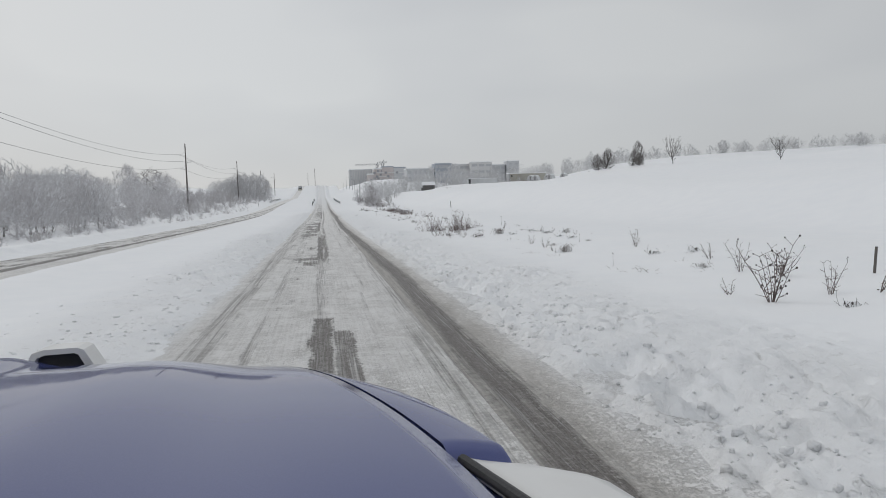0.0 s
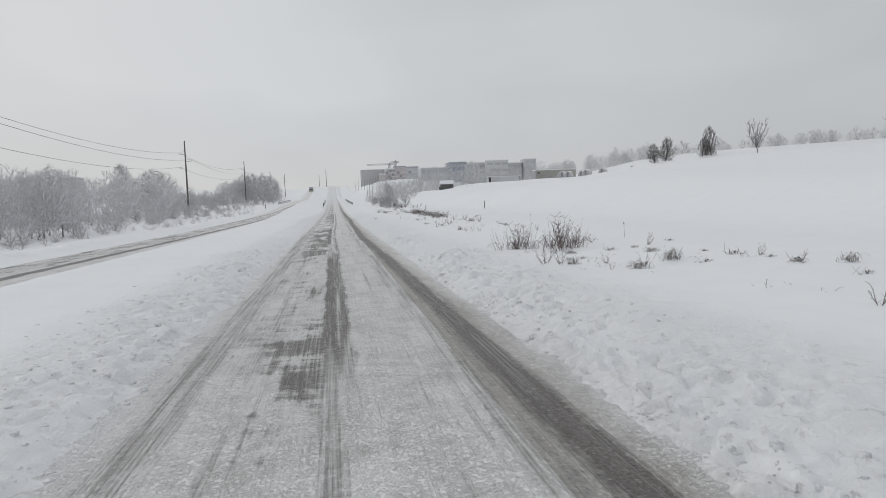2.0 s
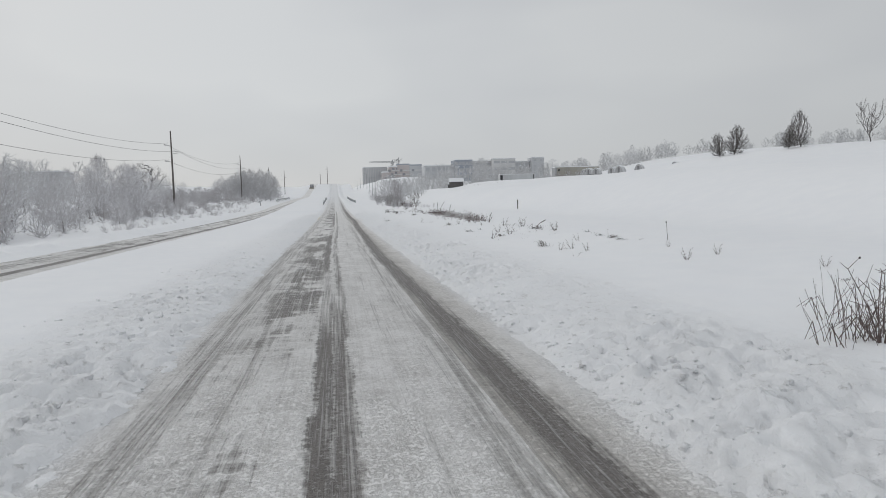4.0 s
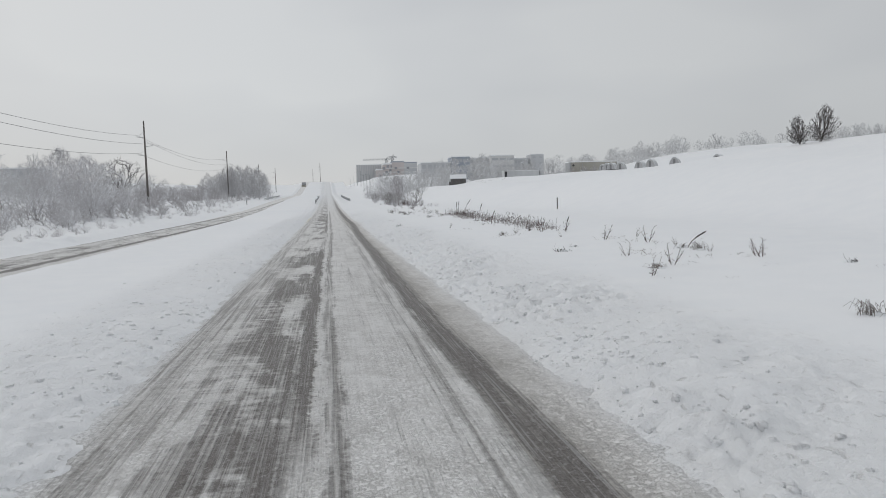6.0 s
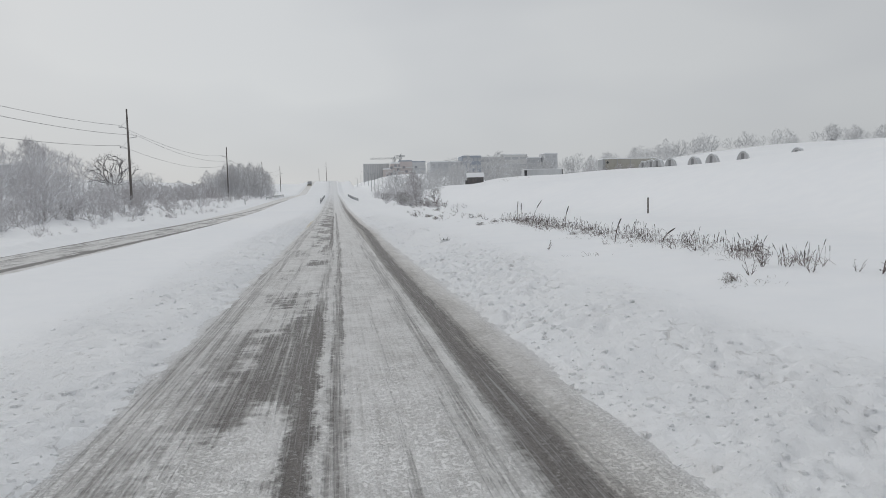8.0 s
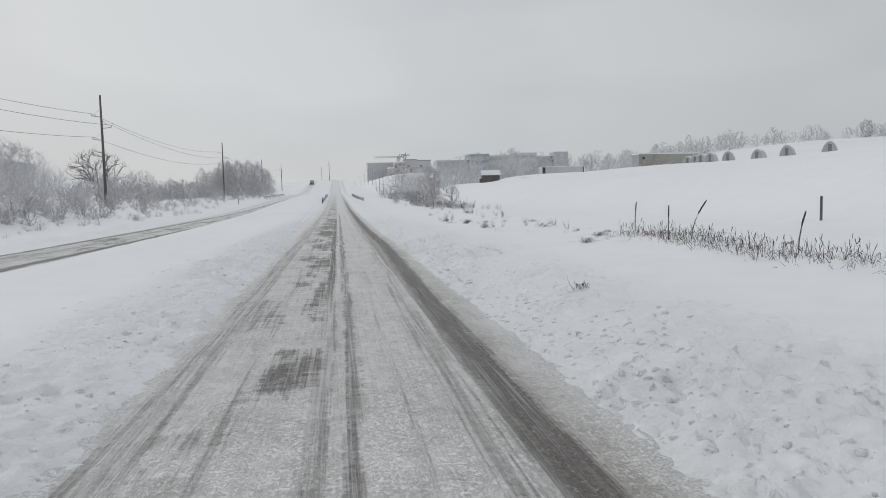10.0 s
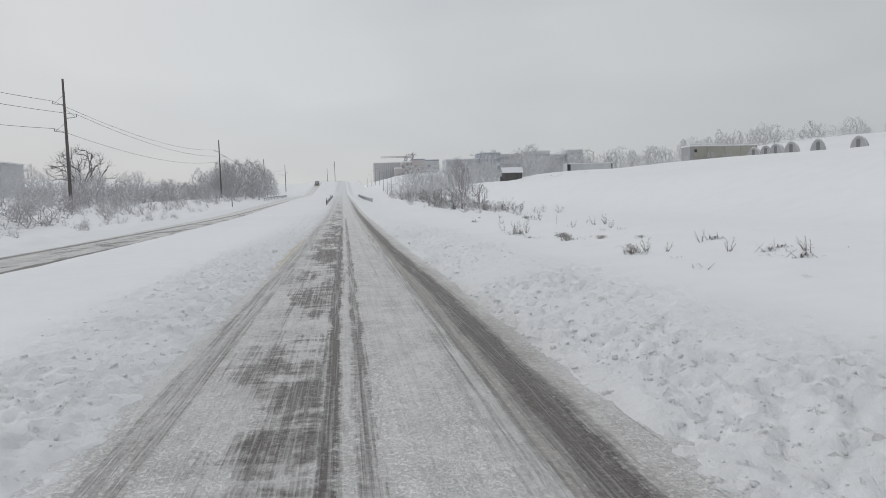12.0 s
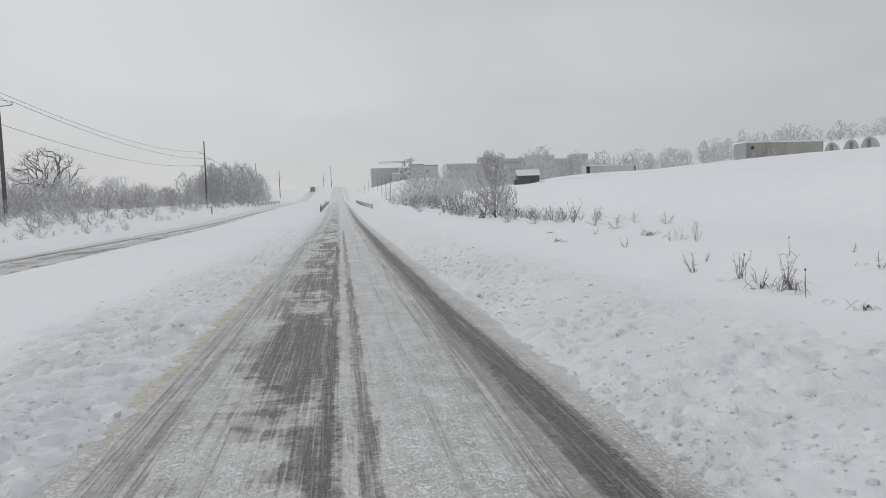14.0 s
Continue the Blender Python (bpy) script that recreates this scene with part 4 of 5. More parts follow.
def reed_bed(seed, h, count, wide, label, catkins=0.2):
    rng = random.Random(seed)
    t = thing("reed_clump", (0, 0, -300), label, "reeds", WEEDS)
    s, b, bent = Shape(), Shape(), Shape()
    for k in range(count):
        x, y = rng.gauss(0, wide * 0.45), rng.gauss(0, wide * 0.35)
        pts = stem(s, rng, (x, y, -0.05), (rng.gauss(0, 0.17), rng.gauss(0, 0.17), 1), h * rng.uniform(0.2, 1.0), rng.uniform(0.0025, 0.0058), 0.15, 4)
        if rng.random() < catkins:
            d = (pts[-1] - pts[-2]).normalized()
            b.tube([pts[-1] - d * 0.02, pts[-1], pts[-1] + d * 0.12, pts[-1] + d * 0.14], [0.003, 0.009, 0.008, 0.002], 5)
        if rng.random() < 0.35:
            w = rng.uniform(0, 2 * math.pi)
            m = Vector((x, y, 0)) + Vector((math.cos(w), math.sin(w), 0)) * 0.2 + Vector((0, 0, h * 0.35))
            bent.tube([(x, y, -0.03), m, m + Vector((math.cos(w) * 0.2, math.sin(w) * 0.2, -h * 0.18))], [0.006, 0.005, 0.003], 4, False)
    tagged(part("stalk_bundle", s, STALK, t), kind="stuff")
    if b.v:
        tagged(part("seed_cluster", b, SEED, t), kind="stuff")
    if bent.v:
        tagged(part("bent_stalk_bundle", bent, STALK, t), kind="stuff")
    return t


def grass_tuft(seed, h):
    """Dead grass laid over by wind and snow: most blades lean one way and droop, a drift lies against them."""
    rng = random.Random(seed)
    t = thing("grass_tuft", (0, 0, -300), "bent dead grass tuft half buried in snow", "grass", WEEDS)
    s = Shape()
    for k in range(46):
        w = rng.gauss(0.0, 0.9)
        c, d = math.cos(w), math.sin(w)
        x, y = rng.gauss(0, 0.09), rng.gauss(0, 0.07)
        top, out = h * rng.uniform(0.25, 1.0), rng.uniform(0.06, 0.30)
        pts = [(x, y, -0.03), (x + 0.25 * out * c, y + 0.25 * out * d, 0.75 * top), (x + 0.6 * out * c, y + 0.6 * out * d, top), (x + out * c, y + out * d, top * rng.uniform(0.1, 0.8))]
        s.tube(pts, [0.004, 0.0035, 0.003, 0.002], 3, False)
    tagged(part("blade_bundle", s, LITTER, t), kind="stuff")
    drift = Shape().ball((-0.10, 0.02, -0.02), 0.17, 0.55, 10, 6)
    part("snow_cap", drift, ROOF_SNOW, t, "little cap of settled snow", True)
    return t


def lone_stalk(seed, h):
    rng = random.Random(seed)
    t = thing("weed", (0, 0, -300), "single dry stalk poking out of the snow", "weed", WEEDS)
    s, b = Shape(), Shape()
    tip = stem(s, rng, (0, 0, -0.05), (rng.uniform(-0.3, 0.3), rng.uniform(-0.3, 0.3), 1), h, 0.008, 0.06)[-1]
    b.ball(tip, 0.02, 1.4, 5, 4)
    part("stalk", s, STALK, t)
    part("seed_head", b, SEED, t)
    return t


def broken_stalks(seed, spread_, count):
    rng = random.Random(seed)
    t = thing("weed", (0, 0, -300), "snapped dark stalks lying half buried in snow", "weed", WEEDS)
    s = Shape()
    for k in range(count):
        a, b = rng.uniform(0, 6.28), rng.uniform(0, 6.28)
        q = spread_ * rng.random()
        p = Vector((q * math.cos(a), q * math.sin(a), -0.01))
        long = rng.uniform(0.05, 0.20)
        rise = rng.choice((0.05, 0.1, 0.3, 0.9, 2.5))
        m = p + Vector((math.cos(b), math.sin(b), rise)).normalized() * long
        b += rng.uniform(-0.8, 0.8)
        e = m + Vector((math.cos(b), math.sin(b), rng.uniform(-0.4, 0.5))).normalized() * long * 0.5
        s.tube([p, m, e], [rng.uniform(0.002, 0.005), 0.003, 0.0015], 4, False)
    tagged(part("stalk_bundle", s, LITTER, t), kind="stuff")
    drift = Shape().ball((0, 0, -0.02), spread_ * 0.55, 0.22, 8, 5)
    part("snow_cap", drift, ROOF_SNOW, t, "low cap of settled snow", True)
    return t


def dark_clump(seed):
    """Flattened black grass showing in the lee of a little snow mound."""
    rng = random.Random(seed)
    t = thing("grass_tuft", (0, 0, -300), "flattened dark grass clump under a snow mound", "grass", WEEDS)
    s = Shape()
    for k in range(26):
        x, y = rng.gauss(0, 0.055), rng.gauss(0, 0.03)
        w, out, top = rng.uniform(-2.9, -0.2), rng.uniform(0.03, 0.10), rng.uniform(0.02, 0.09)
        c, d = math.cos(w), math.sin(w)
        s.tube([(x, y, -0.02), (x + 0.4 * out * c, y + 0.4 * out * d, top), (x + out * c, y + out * d, top * 0.3)], [0.006, 0.005, 0.003], 3, False)
    for k in range(5):
        stem(s, rng, (rng.gauss(0, 0.1), 0.03, -0.02), (rng.gauss(0, 0.6), rng.gauss(0, 0.3), 1), rng.uniform(0.08, 0.26), 0.003, 0.3, 3)
    tagged(part("blade_bundle", s, SEED, t), kind="stuff")
    mound = Shape().ball((0.02, 0.06, -0.02), 0.15, 0.62, 12, 7)
    part("snow_cap", mound, ROOF_SNOW, t, "rounded mound of settled snow", True)
    return t


snapped = [broken_stalks(31, 0.30, 9), broken_stalks(32, 0.42, 14), broken_stalks(33, 0.2, 6)]
thistles = [thistle(1, 0.95, 9, 0.6), thistle(2, 0.8, 6, 0.12), thistle(3, 0.5, 4, 0.08)]
reeds = [reed_bed(4, 0.85, 22, 0.5, "dense clump of reddish-brown dead stalks in snow", 0.12), reed_bed(5, 0.55, 34, 0.9, "thin clump of dry brown reeds in snow", 0.3),
         reed_bed(6, 0.75, 16, 1.1, "sparse upright cattails with brown heads in snow", 0.6)]
tufts = [grass_tuft(7, 0.28), grass_tuft(8, 0.18)]
darks = [dark_clump(11), dark_clump(12)]
stalks = [lone_stalk(9, 0.6), lone_stalk(10, 0.4)]
WR = random.Random(21)


def set_weed(kind, x, y, k=1.0, turn=None):
    plant(kind, x, y, k, WR.uniform(0, 360) if turn is None else turn, 0.02)


for x, y, h in ((5.72, 7.9, 0.95), (7.19, 9.7, 0.65), (7.07, 10.6, 0.58), (5.71, 8.8, 0.31), (6.76, 8.1, 0.54), (7.14, 7.7, 0.35), (8.0, 16.5, 0.52),
                (4.85, 27.5, 0.38), (5.73, 27.1, 0.28), (6.59, 43.9, 0.29), (6.03, 44.5, 0.27), (7.33, 63.8, 0.62), (7.58, 63.5, 0.32), (7.42, 62.7, 0.32),
                (8.04, 62.0, 0.4), (5.77, 104.0, 0.38), (5.89, 102.9, 0.45), (5.69, 102.1, 0.31), (6.1, 102.1, 0.44), (6.7, 93.2, 0.27), (5.41, 69.9, 0.29)):
    j = 0 if h > 0.6 else 1 if h > 0.42 else 2  # branching weeds
    set_weed(thistles[j], x, y, h / (0.95, 0.8, 0.5)[j])
for x, y, h in ((5.05, 32.7, 0.9), (5.3, 32.6, 0.85), (5.67, 33.4, 0.8), (5.63, 32.6, 0.8), (6.3, 32.6, 0.75), (6.25, 31.7, 1.05), (6.45, 32.0, 1.1), (6.0, 31.0, 0.85), (6.6, 31.6, 0.8), (7.01, 32.3, 0.6), (7.6, 33.1, 0.4), (8.54, 109.7, 0.5)):
    set_weed(reeds[0], x, y, h / 0.9)
for x, y, k in ((5.2, 32.5, 0.95), (5.6, 32.9, 0.85), (6.3, 31.8, 1.3), (6.1, 31.2, 1.0), (6.9, 32.2, 0.7), (8.6, 109.0, 0.6)):
    set_weed(thistles[1], x, y, k)
for x, y, h in ((5.89, 13.2, 0.35), (7.48, 19.1, 0.28), (8.89, 33.3, 0.54), (9.28, 44.7, 0.58), (8.63, 47.4, 0.25), (5.65, 101.1, 0.37), (8.01, 104.7, 0.41), (5.79, 102.6, 0.31), (7.67, 77.9, 0.3), (7.71, 54.7, 0.17), (6.0, 103.0, 0.4)):
    set_weed(stalks[0], x, y, h / 0.6)
for k, (x, y) in enumerate(((7.55, 14.6), (8.25, 14.1), (6.3, 7.2), (7.44, 26.1), (8.34, 26.5), (8.48, 25.5), (8.39, 24.6), (8.16, 22.7), (8.13, 21.4), (5.73, 28.6), (7.02, 29.9), (9.0, 30.6), (8.85, 49.8), (8.58, 48.0), (8.35, 45.8),
                            (6.44, 56.8), (5.77, 55.9), (8.16, 54.3), (3.76, 76.1), (7.66, 87.0), (8.3, 94.1), (7.83, 91.4), (8.31, 91.7), (7.57, 90.1), (6.15, 93.2), (5.64, 102.0), (6.43, 113.0), (5.69, 100.2))):
    set_weed(darks[k % 2], x, y, WR.uniform(0.75, 1.25), WR.uniform(-40, 40))
LITTER_SPOTS = ((8.31, 25.8), (8.76, 23.8), (8.14, 29.3), (6.95, 11.6), (7.67, 12.5), (6.02, 12.0), (6.99, 26.8), (6.25, 22.4), (6.03, 26.1), (6.28, 18.7), (5.49, 17.3), (6.28, 17.2), (5.24, 31.5), (5.97, 29.9), (4.73, 28.2), (5.53, 26.7),
                (5.14, 27.5), (5.63, 27.6), (7.62, 28.9), (8.16, 51.3), (7.55, 52.5), (6.16, 46.4), (5.94, 42.9), (8.52, 46.7), (8.3, 56.3), (7.22, 53.9), (8.18, 53.6), (6.57, 53.9), (6.09, 51.4), (6.48, 51.6), (5.79, 67.9), (6.01, 62.6))
MORE_LITTER = ((6.37, 61.9), (7.58, 85.0), (8.06, 90.6), (7.15, 82.2), (6.04, 93.3), (7.69, 90.1), (6.41, 82.9), (8.5, 100.7), (5.93, 90.2), (5.72, 101.5), (8.14, 102.3), (6.51, 99.7), (8.98, 102.2), (8.57, 99.7), (6.14, 97.8), (10.3, 117.4), (8.92, 112.2), (7.89, 58.2), (8.06, 57.0))
for k, (x, y) in enumerate(LITTER_SPOTS + MORE_LITTER):
    kind = (snapped[1], tufts[0], snapped[0], tufts[1], thistles[2])[k % 5]
    set_weed(kind, x, y, WR.uniform(0.6, 1.0))
    for _ in range(2):
        set_weed(WR.choice((snapped[0], snapped[1], snapped[2], thistles[2])), x + WR.gauss(0, 0.4), y + WR.gauss(0, 0.8), WR.uniform(0.35, 0.8))


def cattail(x, y, h, lean):
    """A single tall dark stalk with a long seed head, leaning by so many metres at its tip."""
    t = thing("cattail", (x, y, land_z(x, y)), "tall dark dead cattail stalk leaning over the snow", "reeds", "tall cattails")
    pts = [(lean * u * u, 0.05 * u, h * u - 0.05) for u in (0, 0.25, 0.5, 0.75, 1)]
    part("stalk", Shape().tube(pts, [0.012, 0.012, 0.011, 0.010, 0.007], 6), STALK, t)
    head = [(lean * u * u, 0.05 * u, h * u - 0.05) for u in (0.66, 0.7, 0.8, 0.95, 1.0)]
    part("seed_head", Shape().tube(head, [0.010, 0.017, 0.018, 0.016, 0.006], 7), SEED, t)


for x, y, h, lean in ((7.9, 81.3, 0.89, 0.03), (8.33, 81.0, 0.98, 0.42), (8.74, 85.0, 0.9, 0.06), (8.49, 77.4, 0.84, 0.18), (7.5, 70.5, 0.68, 0.2), (8.2, 69.2, 0.4, 0.38), (8.25, 54.2, 0.42, 0.5), (8.05, 61.9, 0.57, 0.14)):
    cattail(x, y, h, lean)
for k in range(44):  # a reed line along the ditch
    y = 63.5 + 20.5 * (k + WR.random()) / 44
    set_weed(reeds[1], 8.15 + WR.gauss(0, 0.32), y, WR.uniform(0.4, 0.8))
    if k % 2:
        set_weed(snapped[k % 3], 7.7 + WR.gauss(0, 0.35), y, WR.uniform(0.6, 1.0))
for x, y in ((8.2, 83.9), (8.25, 83.2), (8.3, 82.4), (8.25, 81.7), (8.3, 80.9), (8.2, 80.2), (8.2, 76.5)):
    set_weed(reeds[2], x, y, WR.uniform(0.5, 0.72))
for k in range(56):  # thin litter along the same line
    y = 12 + 106 * (k + WR.random()) / 56
    set_weed(WR.choice((snapped[0], snapped[2], tufts[1], thistles[2])), 8.0 + WR.gauss(0, 0.5) - 0.8 * (y > 95) * WR.random(), y, WR.uniform(0.35, 0.7))
for k in range(9):  # brush round the foot of the hedge
    x, y = 10.9 + WR.gauss(0, 0.5), 127 + 31 * k / 9
    set_weed(reeds[1], x, y, WR.uniform(0.9, 1.4))
for k in range(34):
    y = 122 + 40 * (k + WR.random()) / 34
    set_weed(thistles[k % 3], 11.4 - 0.03 * (y - 122) + WR.gauss(0, 0.6), y, WR.uniform(0.7, 1.3))
for k in range(18):  # stubble where the wind has bared the crest
    set_weed(snapped[k % 3], 35.5 + WR.gauss(0, 2.2), 191.3 + WR.gauss(0, 5.0), WR.uniform(0.9, 1.6))
thicket("verge_brush", "dry brown brush poking through the snowy west verge", bank_shapes,
        [(WR.uniform(-20, -15.2), WR.uniform(30, 150), WR.uniform(0.25, 0.6), WR.uniform(0, 6.28)) for k in range(60)], BRUSH, "brush")


def fence_post():
    t = thing("fence_post", (0, 0, -300), "lone weathered wooden fence post standing in snow", "fence post", "field fence posts")
    part("post", Shape().tube([(0, 0, -0.2), (0, 0, 0.84), (0, 0, 0.86)], [0.045, 0.042, 0.035], 8), POLE_WOOD, t)
    part("snow_cap", Shape().ball((0, 0, 0.86), 0.045, 0.5, 8, 4), ROOF_SNOW, t, "pinch of snow on top", True)
    return t


post = fence_post()
post.matrix_basis = pose(16.5, 87.1, land_z(16.5, 87.1))
copy_thing(post, pose(8.35, 9.1, land_z(8.35, 9.1), 2, 3, 30)).scale = (0.5, 0.5, 0.48)


# ---- farmyard on the crest ----
def shed():
    z = land_z(33, 209)
    t = thing("shed", (32.9, 210, z), "small dark board shed with a snow-covered roof", "shed", turn=-8)
    part("wall", Shape().box((0, 0, 0.6), (3.7, 3.0, 1.6)), RED_WOOD, t, "dark weathered boards")
    part("roof", Shape().prism([(-1.75, 1.38), (0, 2.35), (1.75, 1.38), (1.75, 1.52), (0, 2.52), (-1.75, 1.52)], "x", -2.05, 2.05), ROOF_SNOW, t, "roof under thick snow")
    part("gable", Shape().prism([(-1.5, 1.4), (1.5, 1.4), (0, 2.3)], "x", -1.84, 1.84), RED_WOOD, t)
    for x in (-1.5, -0.75, 0, 0.75, 1.5):
        part("batten", Shape().box((x, -1.52, 0.6), (0.12, 0.05, 1.58)), POLE_WOOD, t)
    part("lean_to", Shape().box((-2.05, 0.2, 0.25), (0.5, 2.0, 1.0)), RED_WOOD, t)


shed()


def box_trailer():
    z = land_z(51, 166)
    t = thing("semi_trailer", (51.4, 167.2, z - 0.55), "old tan box trailer with snow on its roof", "trailer", turn=-1)
    part("side", Shape().box((0.1, 0, 1.35), (9.4, 2.5, 2.5)), TRAILER, t)
    part("front_end", Shape().box((-4.72, 0, 1.36), (0.3, 2.44, 2.44)), TRAILER_END, t, "grey rounded front end")
    part("roof", Shape().box((0, 0, 2.66), (9.9, 2.6, 0.16), taper=0.99), ROOF_SNOW, t, "roof under snow")
    for x in (-4.55, -2.3, 0.1, 2.4, 4.75):
        part("rib", Shape().box((x, -1.27, 1.35), (0.07, 0.05, 2.5)), TRAILER_END, t)
    part("vent", Shape().tube([(-4.1, -1.29, 2.0), (-4.1, -1.25, 2.0)], [0.22, 0.22], 12), DARK_VOID, t, "dark round vent")
    for x in (-4.4, 3.6, 4.7):
        part("wheel", Shape().tube([(x, -1.15, 0.05), (x, -0.9, 0.05)], [0.48, 0.48], 14), DARK_VOID, t)


def container():
    z = land_z(53, 222)
    t = thing("shipping_container", (53.4, 223.2, z + 0.15), "pale container with an open dark end in snow", "container")
    part("shell", Shape().box((0.2, 0, 1.0), (9.6, 2.4, 1.9)), PALE_PANEL, t)
    part("opening", Shape().box((-4.75, -0.05, 0.95), (0.7, 2.42, 1.7)), DARK_VOID, t, "dark open end")
    part("frame", Shape().box((-5.12, 0, 1.0), (0.12, 2.46, 2.0)), PALE_PANEL, t)
    part("post", Shape().box((5.0, 0, 1.0), (0.22, 2.44, 1.95)), DARK_VOID, t)
    part("roof", Shape().box((0, 0, 2.02), (10.2, 2.5, 0.12), taper=0.99), ROOF_SNOW, t, "roof under snow")
    for k in range(15):
        part("rib", Shape().box((-4.1 + 0.62 * k, -1.215, 1.0), (0.1, 0.05, 1.84)), PALE_PANEL, t)


box_trailer()
container()


def hutch():
    t = thing("calf_hutch", (0, 0, -300), "pale dome-shaped calf hutch with a grey front", "hutch", "calf hutches")
    arch = [(-0.86, -0.1), (-0.78, 0.35), (-0.64, 0.75), (-0.42, 1.08), (-0.15, 1.27), (0.15, 1.27), (0.42, 1.08), (0.64, 0.75), (0.78, 0.35), (0.86, -0.1)]
    part("shell", Shape().prism(arch, "y", -1.0, 1.0), HUTCH, t)
    part("front", Shape().prism([(a * 0.93, z * 0.95) for a, z in arch], "y", -1.02, -0.9), HUTCH_FRONT, t, "grey front panel")
    part("doorway", Shape().prism([(-0.20, -0.1), (-0.20, 0.92), (0.0, 0.99), (0.20, 0.92), (0.20, -0.1)], "y", -1.035, -0.6), HUTCH_DOOR, t, "dim open doorway")
    for y in (-0.5, 0.0, 0.5):
        part("rib", Shape().prism([(a * 1.03, z * 1.03) for a, z in arch], "y", y - 0.05, y + 0.05), HUTCH, t)
    part("snow_cap", Shape().prism([(-0.5, 1.02), (-0.3, 1.27), (0, 1.38), (0.3, 1.27), (0.5, 1.02)], "y", -0.95, 0.98), ROOF_SNOW, t, "snow lying on top")
    return t


one = hutch()
spots = [(48.9, 155.2), (47.9, 151.5), (46.7, 147.7), (45.5, 143.6), (45.0, 139.1), (46.5, 135.6), (44.2, 127.5), (45.3, 123.1), (49.0, 119.0)]
for k, (x, y) in enumerate(spots):
    m = pose(x, y, land_z(x, y) + 0.12, 0, 0, -42 + 6 * math.sin(k * 2.1))
    ob = one if k == 0 else copy_thing(one, m)
    ob.matrix_basis = m
    ob.scale = (0.78, 0.88, 0.76)

# ---- the town beyond ----
def facade_block(label, x0, x1, y, z0, z1, deep, wall_mat, floors=0, bays=0, glass=(0.6, 0.55), inset=0.12, roofless=False):
    t = thing("building", ((x0 + x1) / 2, y, z0), label, "building")
    w, h = x1 - x0, z1 - z0
    part("wall", Shape().box((0, deep / 2, h / 2 - 1), (w, deep, h + 2)), wall_mat, t)
    part("roof", Shape().box((0, deep / 2, h + 0.2), (w + 0.6, deep + 0.6, 0.4)), ROOF_SNOW, t, "flat roof edged with snow")
    if floors:
        fw, fh = w / bays, h / floors
        pane = Shape().box((0, 0, 0), (fw * glass[0], 0.3, fh * glass[1])).mesh("window", WINDOW)
        for i in range(bays):
            for j in range(floors):
                ob = new("window", pane)
                ob.parent = t
                ob.location = (-w / 2 + fw * (i + 0.5), -inset, fh * (j + 0.5))
    return t


# long slab with vertical ribs, and the stepped rose-grey block beside it
slab = facade_block("long grey office slab with vertical ribs in mist", 24.5, 45, 606, 8, 30.2, 16, GREY_WALL)
for k in range(15):
    part("rib", Shape().box((-10 + k * 1.43, -0.2, 11), (0.5, 0.5, 22)), CONCRETE, slab)
BR = random.Random(3)
stepped = thing("building", (56, 590, 8), "stepped rose-grey apartment block with staggered balconies", "building")
for k, (x0, x1, top) in enumerate(((-16.5, -11, 17), (-11, -4, 21.5), (-4, 6, 23), (6, 16.5, 22.2))):
    part("wall", Shape().box(((x0 + x1) / 2, 6, top / 2 - 1), (x1 - x0 - 0.05, 12 + k * 0.5, top + 2)), PINK_BRICK if k < 3 else GREY_WALL, stepped)
    part("roof", Shape().box(((x0 + x1) / 2, 6, top + 0.5), (x1 - x0 + 0.2, 12.5, 1.0)), SLATE_WALL if k > 1 else ROOF_SNOW, stepped)
cell = Shape().box((0, 0, 0), (1.9, 0.5, 1.9)).mesh("window", DIM_GLASS)
ledge = Shape().box((0, 0, 0), (3.0, 1.6, 0.9)).mesh("balcony", CONCRETE)
for j in range(6):
    for i in range(10):
        x, z = -15 + i * 3.25 + (j % 2) * 1.2, 2.4 + j * 3.2
        if z > 15 and x < -11 or z > 19 and x < -4:
            continue
        ob = new("balcony" if (i + j) % 3 else "window", ledge if (i + j) % 3 else cell)
        ob.parent, ob.location = stepped, (x, -0.2 - 0.5 * BR.random(), z)
        if (i + j) % 3:
            ob2 = new("window", cell)
            ob2.parent, ob2.location = stepped, (x, -0.1, z + 1.5)

facade_block("low grey town building with a flat snowy roof", 54, 71.5, 432, 5, 21.8, 14, GREY_WALL, 4, 5)
facade_block("dark blue-grey glazed town block", 72, 82.6, 430, 5, 24.8, 14, SLATE_WALL, 5, 5, (0.8, 0.5))
facade_block("pale concrete town block with window bands", 83, 101, 436, 5, 24.2, 14, CONCRETE, 5, 6, (0.85, 0.4))
facade_block("pale concrete stair-fronted town block", 95, 108.8, 428, 5, 25.0, 5, CONCRETE, 5, 3, (0.8, 0.35))
facade_block("grey town block with shallow window bands", 109.2, 119.2, 434, 5, 23.4, 12, GREY_WALL, 5, 3, (0.8, 0.4))
facade_block("plain grey tower block", 119.8, 127.5, 430, 5, 25.4, 10, GREY_WALL, 6, 2, (0.4, 0.3))
facade_block("flat-roofed grey building behind the roadside wood", -124, -104, 309, 0, 16.6, 14, GREY_WALL, 4, 5)


